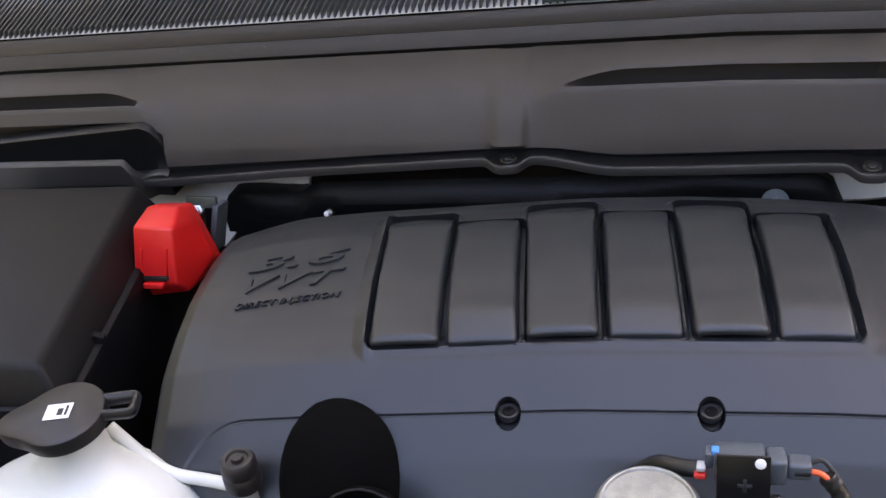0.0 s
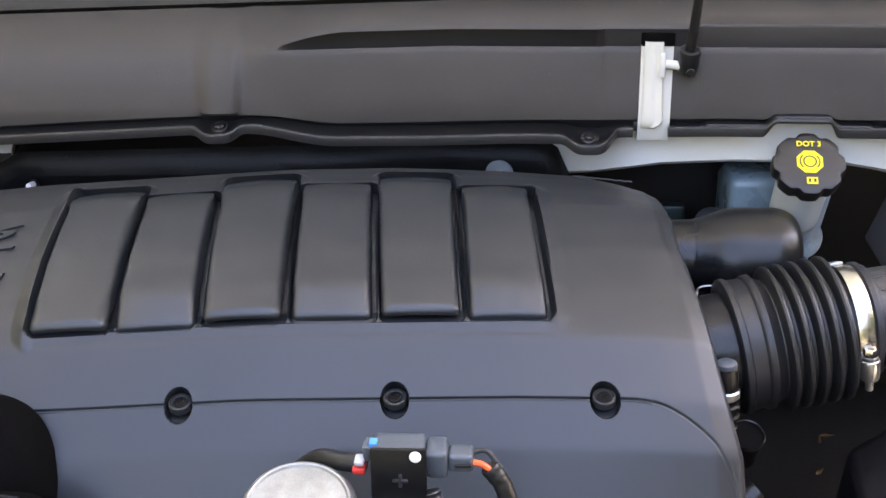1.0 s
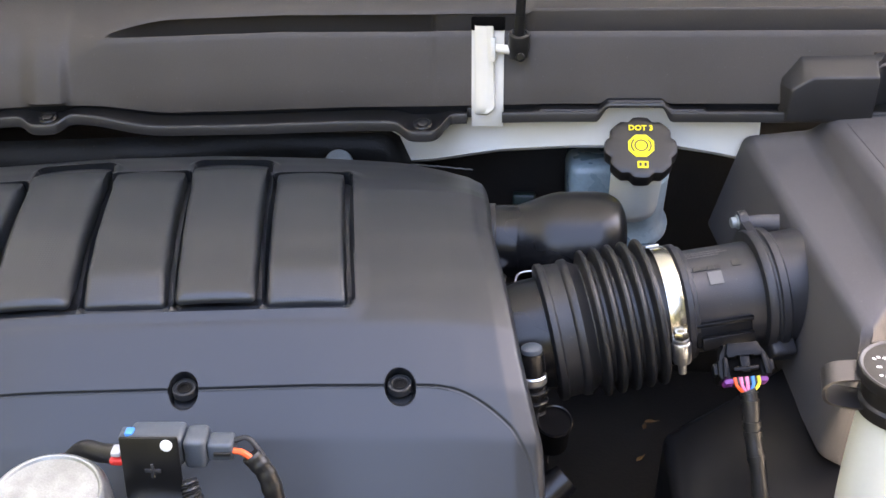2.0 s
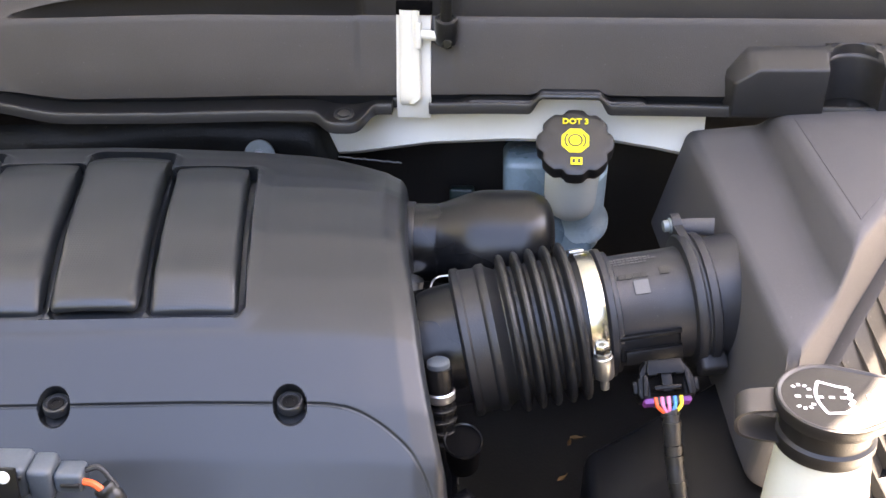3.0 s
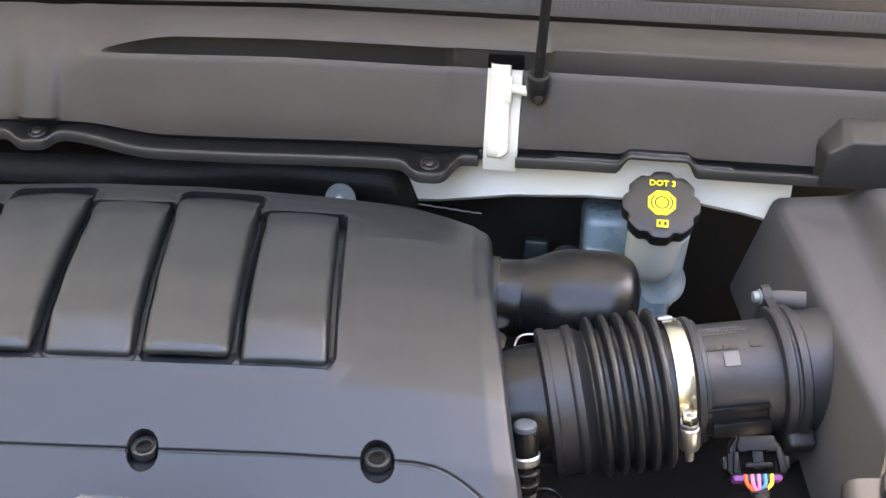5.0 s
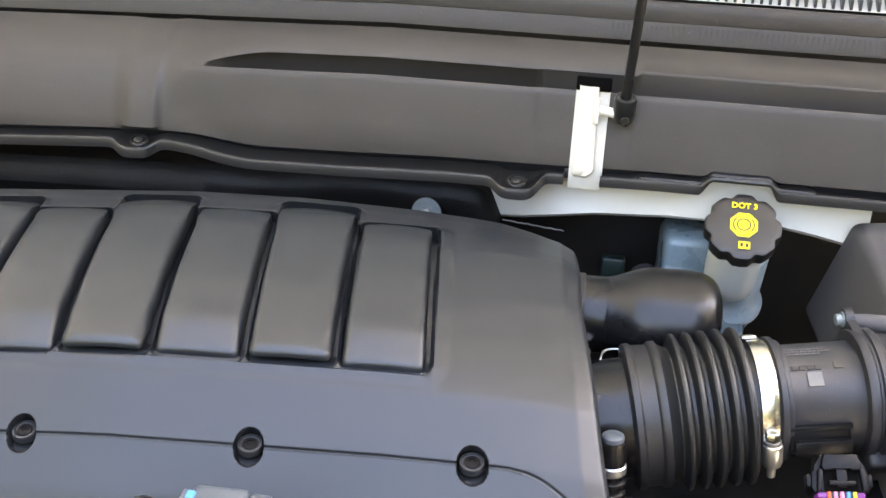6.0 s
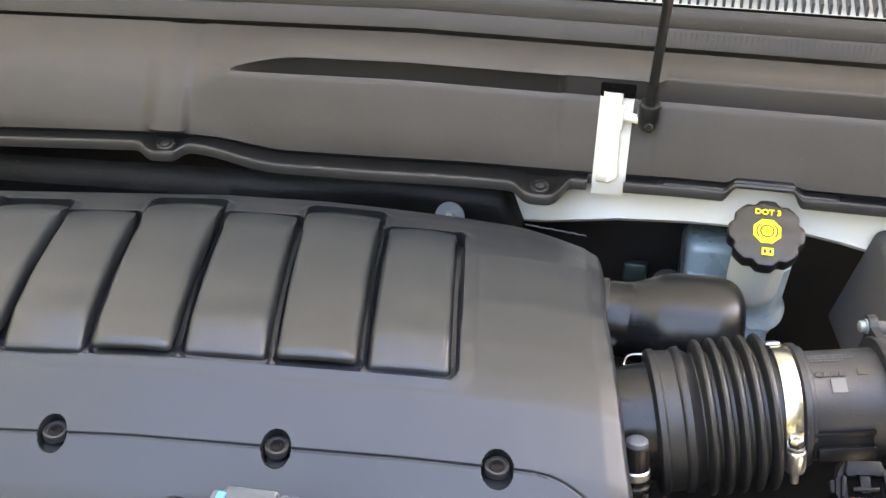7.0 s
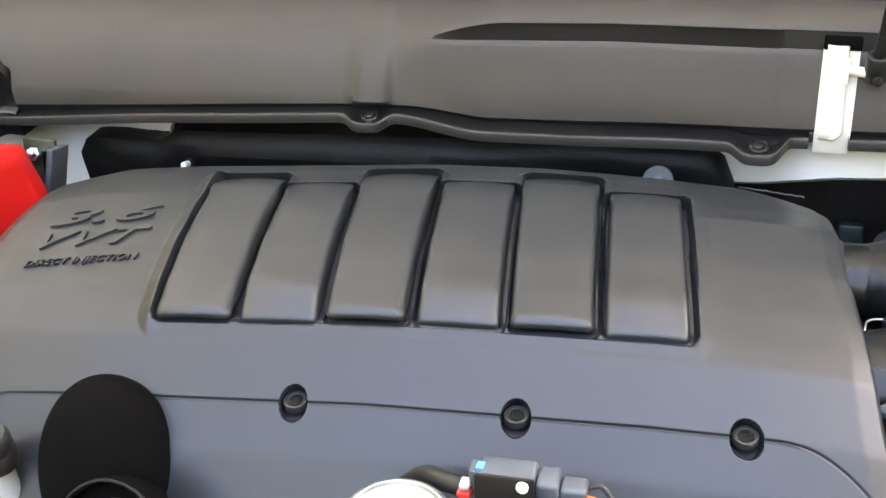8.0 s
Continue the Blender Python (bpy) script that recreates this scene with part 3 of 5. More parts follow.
    # screws
    for u in SCREWS:
        c = on_cover(u, -0.122, -0.0085)
        m = frame_of(c, (0, -0.10, 1))
        g = part("grommet", lathe([(0.0086, 0), (0.0086, 0.0040), (0.0080, 0.0052), (0.0068, 0.0054), (0.0063, 0.0044), (0.0050, 0.0040)], m, 28), M_COVER, top, "round grommet ring")
        part("bolt_head", lathe([(0.0052, 0.001), (0.0052, 0.0046), (0.0048, 0.0050), (0.0026, 0.0050), (0.0024, 0.0044), (0.0004, 0.0042)], m, 18), M_PLUG, g, "black hex socket bolt")
    # raised lettering
    lines = (("3.6", -0.2870, 0.0278, 0.091, 0.0220, 0.35), ("VVT", -0.2835, -0.0035, 0.090, 0.0200, 0.35), ("DIRECT INJECTION", -0.2850, -0.0250, 0.094, 0.0085, 0.2))
    for words, u0, v0, wide, tall, shear in lines:
        bm = lettering(words, 0.04, 0.0008, shear, 1.05, 0.0005 if tall > 0.02 else 0)
        bmesh.ops.subdivide_edges(bm, edges=[e for e in bm.edges if e.calc_length() > 0.004], cuts=3)
        x0, x1 = min(q.co.x for q in bm.verts), max(q.co.x for q in bm.verts)
        y0, y1 = min(q.co.y for q in bm.verts), max(q.co.y for q in bm.verts)
        for q in bm.verts:
            u = u0 + (q.co.x - x0) / (x1 - x0) * wide
            q.co = on_cover(u, v0 + (q.co.y - y0) / (y1 - y0) * tall + 0.07 * (u - u0), 0.0011 + q.co.z * 1.2)
        part("lettering", bm, M_COVER, top, "raised moulded lettering", smooth=False)


# ---------------------------------------------------------------- cowl
def cowl_drop(x):
    return 0.043 * (x - 0.2) if x < 0.2 else 0.008 * (x - 0.2)


LIP_X = [-0.80, -0.41, -0.26, -0.15, -0.05, 0.012, 0.036, 0.062, 0.088, 0.19, 0.27, 0.36, 0.45, 0.95]
LIP_Z = [0.895, 0.900, 0.9090, 0.9128, 0.9168, 0.9178, 0.9150, 0.9095, 0.9058, 0.9047, 0.9080, 0.9085, 0.9110, 0.9110]
FACE_Z = [0.902, 0.907, 0.9115, 0.9160, 0.9190, 0.9190, 0.9172, 0.9125, 0.9085, 0.9082, 0.9112, 0.9125, 0.9150, 0.9160]


def softly(x, table):
    """The table's value at x, rounded off over a centimetre."""
    return sum(np.interp(x + d, LIP_X, table) for d in (-0.010, -0.005, 0, 0.005, 0.010)) / 5


def lip_front(x):
    """How far the lower lip stands out."""
    y = 0.928 - 0.006 * smoothstep(0.0, 0.09, x) + 0.013 * smoothstep(0.347, 0.360, x)
    if 0.3728 < x < 0.4045:
        return 0.947
    for c, far in ((-0.02, 0.0078), (0.333, 0.0095)):
        y -= far * math.exp(-((x - c) / 0.019) ** 4)
    return y


def boss(x):
    """1 on the two round screw bosses of the lip."""
    return max(math.exp(-((x - c) / 0.019) ** 4) for c in (-0.02, 0.333))


ARC_T = [0, 0.14, 0.28, 0.42, 0.56, 0.70, 0.85, 1.0]
ARC_Y = [0.9470, 0.9515, 0.9590, 0.9690, 0.9820, 0.9960, 1.0120, 1.0285]
ARC_Z = [0.9225, 0.9340, 0.9490, 0.9635, 0.9755, 0.9840, 0.9905, 0.9945]
POCKET_X, POCKET_R = 0.7495, 0.0215


def cowl_panel():
    top = thing("cowl", "brownish grey plastic cowl panel across the back of the bay", "cowl panel")
    xs = sorted(set([round(-0.80 + 1.75 * i / 700, 4) for i in range(701)] + [0.3727, 0.3729, 0.4044, 0.4046]))
    rows = []
    for x in xs:
        k = min(1, max(0, (x - 0.038) / 0.062, (-0.455 - x) / 0.062))
        kk = 1 - (1 - k) ** 1.8
        # the long recess gets shallower past the bracket
        rib = 0.0060 * (smoothstep(-0.050, -0.028, x) - smoothstep(-0.008, 0.002, x))
        rib -= 0.0013 * (smoothstep(0.3410, 0.3450, x) - smoothstep(0.4250, 0.4290, x))
        ly = lip_front(x)
        hump = 0.009 * (smoothstep(0.489, 0.500, x) - smoothstep(0.546, 0.557, x))
        lz = softly(x, LIP_Z) + hump - 0.006 * boss(x)
        fb = softly(x, FACE_Z) + hump * 0.4
        fl = lz - 0.0032 + 0.0035 * (smoothstep(0.43, 0.44, x) - smoothstep(0.584, 0.588, x)) + 0.0020 * boss(x)
        thin = 1 - hump / 0.009 * 0.55
        p = [(0.965, lz - 0.0125 * thin), (ly + 0.003, lz - 0.0115 * thin), (ly, lz - 0.0098 * thin), (ly - 0.0006, lz - 0.0020), (ly + 0.0004, lz - 0.0004), (ly + 0.0022, lz), (ly + 0.0038, lz - 0.0008), (ly + 0.0052, fl),
             (ly * 0.35 + 0.951 * 0.65, fl - 0.0012), (0.9495, fl), (0.9478, min(fl + 0.003, fb - 0.003)), (0.9460, fb - 0.0012), (0.9470, max(0.9185, fb + 0.0028))]
        p += [(0.9525 - rib, 0.935), (0.9566 - rib, 0.947), (0.9600 - rib, 0.957), (0.9645 - rib, 0.9690)]
        fy, fz = 0.9668 - rib, 0.9738
        uy, uz = fy + 0.0060 + kk * 0.0205, fz + 0.0022 + kk * 0.0036
        r = smoothstep(0.426, 0.432, x)
        top_z = uz + 0.0042 * r
        over = 0.016 - 0.012 * smoothstep(0.338, 0.346, x) - 0.004 * r
        deep = 0.036 - 0.014 * smoothstep(0.338, 0.346, x) - 0.005 * r
        flat = [(fy + 0.0022, fz + 0.0010), (fy + 0.0032, fz + 0.0013), (fy + 0.0042, fz + 0.0016), (uy - 0.0020, uz - 0.0016), (uy - 0.0006, uz - 0.0004), (uy, uz)]
        trough = [(fy + 0.0030, fz - deep * 0.6), (fy + 0.011, fz - deep), (uy - 0.004 + over, fz - deep), (uy + 0.0012 + over, fz - deep * 0.7), (uy - 0.0002 + over * 0.6, top_z - 0.0016), (uy + 0.0004, top_z)]
        slot = [(a + (c - a) * kk, b + (d - b) * kk) for (a, b), (c, d) in zip(flat, trough)]
        uz = top_z
        p += [(fy, fz), (fy + 0.0012, fz + 0.0006)] + slot + [(uy + 0.0012, uz + 0.0010)]
        p += [(uy + (1.0 - uy) * 0.6, uz + (0.9850 - uz) * 0.62), (1.008 - rib * 0.6, 0.9885), (1.0278, 0.9940), (1.0290, 0.9936), (1.0297, 0.989), (1.0300, 0.95)]
        q = abs(x - POCKET_X) / POCKET_R
        if q < 1:
            dip = 0.030 * (1 - q ** 4)
            for i in range(7, 15):
                p[i] = (p[i][0] + dip, p[i][1])
        if x < -0.4225:
            for i in range(7, 15):
                p[i] = (p[i][0] + 0.030 * smoothstep(-0.4225, -0.428, x), p[i][1])
        w = max(smoothstep(-0.02, 0.040, x), smoothstep(-0.40, -0.468, x))
        if w < 1:
            n0 = 12
            span = len(p) - 2 - n0
            for i in range(n0, len(p) - 2):
                h = (i - n0) / (span - 1)
                ay = np.interp(h, ARC_T, ARC_Y) - rib * (1 - 0.5 * h)
                az = np.interp(h, ARC_T, ARC_Z)
                p[i] = (ay + (p[i][0] - ay) * w, az + (p[i][1] - az) * w)
        dz = cowl_drop(x)
        rows.append([(x, y, z + dz) for y, z in p])
    part("face", sheet([r[11:] for r in rows]), M_COWL, top)
    # The flange is coloured far darker than the face above and the lip below.
    part("flange", sheet([r[6:12] for r in rows]), M_COWLBLACK, top, "smooth black flange below the face")
    part("lip", sheet([r[:7] for r in rows]), M_LIP, top, "rounded front lip")
    # push clips in the bosses
    for x in (-0.02, 0.333):
        c = Vector((x, lip_front(x) + 0.0165, softly(x, LIP_Z) - 0.0065 + cowl_drop(x)))
        part("push_clip", lathe([(0.0085, -0.004), (0.0085, 0.0008), (0.0078, 0.0016), (0.0066, 0.0016), (0.0062, 0.0004), (0.0050, 0.0004), (0.0046, 0.0018), (0.0030, 0.0024), (0.001, 0.0024)], pose(*c, 10), 28), M_BLACK, top, "round black push clip")
    # A solid black block gives the shade inside the slot above the bracket.
    part("bracket_slot", block((0.030, 0.010, 0.012), pose(0.3915, 0.9690, 0.983, -22), 0.0015), M_FOAM, top, "slot above the bracket, a black block for its shade")
    # raised step beside the filter box, with a round pocket for a bolt
    rws = []
    xs = sorted([0.6475 + 0.3025 * i / 200 for i in range(201)] + [POCKET_X + POCKET_R * math.sin(radians(-89 + 178 * i / 40)) for i in range(41)])
    for x in xs:
        f = 0.955 - 0.025 * smoothstep(0.6475, 0.6560, x)
        t = np.interp(x, [0.6475, 0.6536, 0.6725, 0.95], [0.9300, 0.9350, 0.9478, 0.9506])
        b = np.interp(x, [0.6475, 0.6490, 0.6660, 0.95], [0.9240, 0.9340, 0.9535, 0.9570])
        q = abs(x - POCKET_X) / POCKET_R
        if q < 1:
            f = min(0.957, f + 0.027 * (1 - q ** 2.4) ** 0.45)
            b += 0.0035 * (1 - q * q)
        dz = cowl_drop(x)
        rws.append([(x, max(f, 0.958), 0.904 + dz), (x, f + 0.002, 0.904 + dz), (x, f, 0.907 + dz), (x, f, t - 0.0030 + dz), (x, f + 0.0004, t - 0.0016 + dz), (x, f + 0.0013, t - 0.0006 + dz), (x, f + 0.0030, t + dz),
                    (x, max(0.9500, f + 0.003), b - 0.0012 + dz), (x, max(0.9530, f + 0.004), b + dz), (x, 0.966, b + 0.001 + dz)])
    part("end_step", sheet(rws), M_STEP, top, "raised step with a round pocket")
    part("pocket_bolt", lathe([(0.0085, -0.012), (0.0085, 0.0), (0.0065, 0.001), (0.0060, 0.005), (0.0045, 0.006), (0.002, 0.006)], pose(0.7560, 0.9440, 0.9090, 14), 18), M_BLACK, top, "black bolt head")
    # stepped end over the fuse box; the deep recess behind has its shade coloured black
    front, recess = [], []
    for i in range(121):
        x = -0.4215 - 0.38 * i / 120
        d = -0.4215 - x
        dz = cowl_drop(x)
        hump = np.interp(d, [0, 0.004, 0.014, 0.026, 0.215], [0.918, 0.938, 0.950, 0.955, 0.9415])
        tf = np.interp(d, [0, 0.026, 0.034, 0.042, 0.38], [0.900, 0.902, 0.916, 0.9275, 0.9285])
        yf = 0.940 - 0.022 * smoothstep(0.018, 0.034, d)
        recess.append([(x, 0.968, hump + dz + 0.003), (x, 0.951, hump + dz + 0.002), (x, 0.948, hump + dz), (x, 0.950, hump + dz - 0.006), (x, 0.953, 0.915 + dz), (x, 0.951, 0.899 + dz), (x, yf + 0.010, 0.898 + dz)])
        front.append([(x, yf + 0.011, 0.894 + dz), (x, yf + 0.0105, tf + dz - 0.004), (x, yf + 0.009, tf + dz), (x, yf + 0.002, tf + dz - 0.001), (x, yf, tf + dz - 0.003), (x, yf + 0.002, tf - 0.030 + dz), (x, yf + 0.03, tf - 0.032 + dz)])
    part("end_recess", sheet(recess), M_COWLBLACK, top, "recess behind the stepped end, its shade coloured in black")
    part("end_step", sheet(front), M_LIP, top)
    # faint moulded notice, unreadable
    bm = bmesh.new()
    for r in range(7):
        w = 0.075 - 0.01 * (r % 3)
        block((w, 0.0006, 0.0012), pose(0.515 + w / 2, 0.95345 + 0.00183 * r, 0.938 + 0.0052 * r, -18), 0, bm=bm)
    part("moulded_notice", bm, M_COWL, top, "faint unreadable moulded notice", smooth=False)


def weather_seal():
    top = thing("weather_seal", "grey brown rubber hood seal with fine ribs", "seal")
    xs = [-0.80 + 1.75 * i / 220 for i in range(221)]
    rows, back = [], []
    for x in xs:
        dz = cowl_drop(x) - 0.05 * smoothstep(0.80, 0.95, x)
        dy = -0.03 * smoothstep(0.82, 0.95, x)
        p = [(1.0450, 0.94), (1.0440, 0.985), (1.0390, 0.9930), (1.0362, 0.9945), (1.0352, 0.9957), (1.0356, 0.9972), (1.0412, 1.0100), (1.0425, 1.0112), (1.0436, 1.0110), (1.0434, 1.0128),
             (1.0450, 1.0205), (1.0468, 1.0252), (1.0500, 1.0278), (1.0530, 1.0272), (1.0538, 1.0240), (1.0540, 1.010), (1.0540, 0.985)]
        b = [(1.0542, 0.99), (1.0546, 1.0240), (1.0552, 1.0268), (1.0564, 1.0278), (1.0585, 1.0278), (1.0600, 1.0262), (1.0605, 0.99)]
        rows.append([(x, y + dy, z + dz) for y, z in p])
        back.append([(x, y + dy, z + dz) for y, z in b])
    part("lip", sheet(rows), M_SEAL, top)
    part("back_lip", sheet(back), M_FOAM, top, "black rubber back lip")
    bm = bmesh.new()
    for i in range(84):
        x = 0.40 + 0.40 * i / 83
        dz = cowl_drop(x)
        v = [bm.verts.new(c) for c in ((x, 1.0362, 0.9988 + dz), (x + 0.0022, 1.0362, 0.9988 + dz), (x + 0.0022, 1.0408, 1.0092 + dz), (x, 1.0408, 1.0092 + dz), (x + 0.0011, 1.03608, 0.99884 + dz), (x + 0.0011, 1.04068, 1.00924 + dz))]
        bm.faces.new((v[0], v[4], v[5], v[3]))
        bm.faces.new((v[4], v[1], v[2], v[5]))
    tagged(part("ribbed_band", bm, M_SEAL, top, smooth=False), kind="stuff")


def wiper_grille():
    """The louvred cowl grille at the foot of the windscreen, and the screen itself."""
    top = thing("cowl_grille", "grey plastic louvred grille below the windscreen, in the sun", "grille")
    xs = [-0.80 + 1.75 * i / 60 for i in range(61)]
    rows = [[(x, y, z + cowl_drop(x)) for x in xs] for y, z in ((1.076, 0.99), (1.078, 1.019), (1.10, 1.024), (1.20, 1.046), (1.29, 1.080), (1.30, 1.06))]
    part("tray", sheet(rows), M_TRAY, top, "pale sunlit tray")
    prof = [(1.080, 1.014), (1.083, 1.028), (1.12, 1.036), (1.20, 1.054), (1.24, 1.068), (1.24, 1.05), (1.20, 1.034), (1.10, 1.0135)]
    bm = bmesh.new()
    l = [bm.verts.new((-0.0013, y, z)) for y, z in prof]
    r = [bm.verts.new((0.0013, y, z)) for y, z in prof]
    n = len(prof)
    bm.faces.new(l[::-1])
    bm.faces.new(r)
    for i in range(n):
        bm.faces.new((l[i], l[(i + 1) % n], r[(i + 1) % n], r[i]))
    first = part("slat", bm, M_SLAT, top, smooth=False)
    first.location = (-0.78, 0, cowl_drop(-0.78))
    x = -0.78 + 0.0078
    while x < 0.72:
        if not 0.03 < x < 0.383:
            o = new("slat", first.data)
            o.parent = top
            o.location = (x, 0, cowl_drop(x))
        x += 0.0078
    # mesh corner of the grille: a plate with rows of black chips for shaded holes
    plate = [(0.66, 1.062, 1.0270), (0.70, 1.062, 1.0295), (0.80, 1.062, 1.0295), (0.83, 1.058, 1.0245), (0.87, 1.050, 1.0075), (0.95, 1.035, 0.978), (1.05, 1.0, 0.94)]
    rows = [[(x, y + 0.045 * k, z + 0.010 * k) for x, y, z in plate] for k in (0, 0.5, 1, 2, 5)]
    part("mesh_plate", sheet(rows), M_COWL, top, "grey plate beside the slats")
    bm = bmesh.new()
    for j in range(4):
        for i in range(28):
            x = 0.7050 + 0.0062 * i + 0.0031 * (j % 2)
            y = 1.0660 + 0.0062 * j
            if x < 0.712 - 0.002 * j or x > 0.832 + 0.002 * j:
                continue
            px, py, pz = zip(*plate)
            yy = np.interp(x, px, py)
            block((0.0034, 0.0036, 0.0012), pose(x, yy + y - 1.062, np.interp(x, px, pz) + (y - 1.062) / 4.5, 12), 0, bm=bm)
    tagged(part("hole_field", bm, M_FOAM, top, "small black square chips for the shade in the holes", smooth=False), kind="stuff")
    part("mesh_rim", tube(spline([(0.7020, 1.090, 1.0370), (0.7000, 1.072, 1.0325), (0.708, 1.0625, 1.0305), (0.78, 1.0615, 1.0305), (0.826, 1.0605, 1.0275), (0.839, 1.066, 1.0242), (0.841, 1.082, 1.0270)], 40), 0.0018, 8), M_SEAL, top, "raised rim round the holes")


def windscreen():
    xs = [-0.85 + 1.85 * i / 30 for i in range(31)]
    rows = []
    for k in range(11):
        f = k / 10
        rows.append([(x, 1.27 + 0.85 * f + 0.06 * ((x - 0.07) / 0.9) ** 2, 1.06 + 0.50 * f + cowl_drop(x) * 0.5) for x in xs])
    tagged(part("windscreen", sheet(rows), M_GLASS), "dark windscreen glass above the grille", "windscreen", kind="structure")
    w = thing("wiper", "black windscreen wiper lying over the grille", "wiper")
    arm = part("arm", tube(spline([(-0.30, 1.150, 1.062), (0.0, 1.125, 1.040), (0.166, 1.108, 1.030), (0.25, 1.100, 1.024), (0.303, 1.096, 1.019), (0.312, 1.094, 1.016)], 40), lambda f: 0.0215 - 0.003 * f - 0.010 * smoothstep(0.93, 1.0, f), 18, squash=0.8), M_GLOSS, w)
    part("arm_band", tube([(0.252, 1.0995, 1.0238), (0.262, 1.0990, 1.0228), (0.272, 1.0980, 1.0218)], 0.0192, 18, squash=0.82), M_BLACK, arm)
    part("pivot_cover", tube(spline([(0.341, 1.095, 0.995), (0.350, 1.098, 1.016), (0.362, 1.108, 1.031), (0.367, 1.15, 1.050), (0.362, 1.20, 1.06)], 20), lambda f: 0.016 + 0.007 * smoothstep(0, 0.5, f), 16), M_BLACK, w)
    part("blade", tube(spline([(-0.10, 1.085, 1.049), (0.126, 1.080, 1.042), (0.196, 1.075, 1.037), (0.240, 1.073, 1.027), (0.27, 1.072, 1.014)], 30), 0.0011, 8), M_STEEL, w, "bright blade edge")
    rows = [[(x, y, z + cowl_drop(x)) for x in [0.0 + 0.315 * i / 12 for i in range(13)]] for y, z in ((1.0785, 1.0225), (1.10, 1.0285), (1.20, 1.0495), (1.29, 1.0835))]
    tagged(part("windscreen_foot", sheet(rows), M_GLASS), "dark lower edge of the windscreen glass", "windscreen", kind="structure")


def prop_rod():
    top = thing("prop_rod", "black steel hood prop rod in a plastic pivot", "prop rod")
    base = Vector((0.4186, 0.956, 0.966))
    up = Vector((0.0433, -0.136, 0.99)).normalized()
    part("rod", tube([base + up * (0.012 + 0.01 * k) for k in range(78)], 0.0042, 14), M_BLACK, top)
    m = frame_of(base - up * 0.0095, up)
    part("socket", lathe([(0.007, 0), (0.0088, 0.002), (0.0095, 0.010), (0.0095, 0.0225), (0.0090, 0.0240), (0.0070, 0.0246), (0.0060, 0.0236), (0.0050, 0.0236)], m, 24), M_BLACK, top, "black plastic pivot socket")
    part("pivot_pin", tube([(0.394, 0.956, 0.966), (0.411, 0.955, 0.964)], 0.0042, 12), M_WHITE, top)
    part("rod_end", tube([base + up * 0.014, base + up * 0.024, base + up * 0.034], 0.0047, 14), M_IRON, top, "worn grey end of the rod")
    part("pivot_bolt", lathe([(0.0040, -0.002), (0.0040, 0.0015), (0.0032, 0.0022), (0.0010, 0.0022)], frame_of((0.4205, 0.9465, 0.9610), (0.1, -0.9, 0.3)), 14), M_GLOSS, top, "small black pivot bolt")
    br = thing("rod_bracket", "white painted steel bracket on the bulkhead", "bracket")
    pts = [(0.9430, 0.906), (0.9410, 0.909), (0.9412, 0.916), (0.9475, 0.936), (0.9555, 0.962), (0.9620, 0.984)]
    rows = []
    for q in spline([(0, *p) for p in pts], 24):
        y, z = q.y, q.z
        f = (z - 0.906) / 0.078
        w0, w1 = 0.3798, 0.3988 - 0.007 * (1 - smoothstep(0, 0.12, f)) - 0.0025 * f
        rows.append([(w0, y + 0.006, z - 0.002), (w0, y + 0.001, z), (w0 + 0.0015, y - 0.0004, z), (w0 + 0.010, y - 0.0012, z), (w1 - 0.006, y - 0.0008, z), (w1 - 0.001, y - 0.003, z + 0.001), (w1, y - 0.002, z), (w1, y + 0.006, z - 0.002)])
    part("plate", sheet(rows), M_DIMWHITE, br)
    back = []
    for y, z in ((0.9440, 0.893), (0.9430, 0.900), (0.9445, 0.918), (0.9505, 0.935), (0.9580, 0.957), (0.9650, 0.980)):
        back.append([(0.3766, y + 0.006, z), (0.3768, y, z), (0.4056, y, z), (0.4060, y + 0.006, z)])
    part("back_plate", sheet(back), M_DIMWHITE, br)
    part("ear", block((0.005, 0.012, 0.022), pose(0.396, 0.956, 0.964, -18), 0.0018), M_DIMWHITE, br)


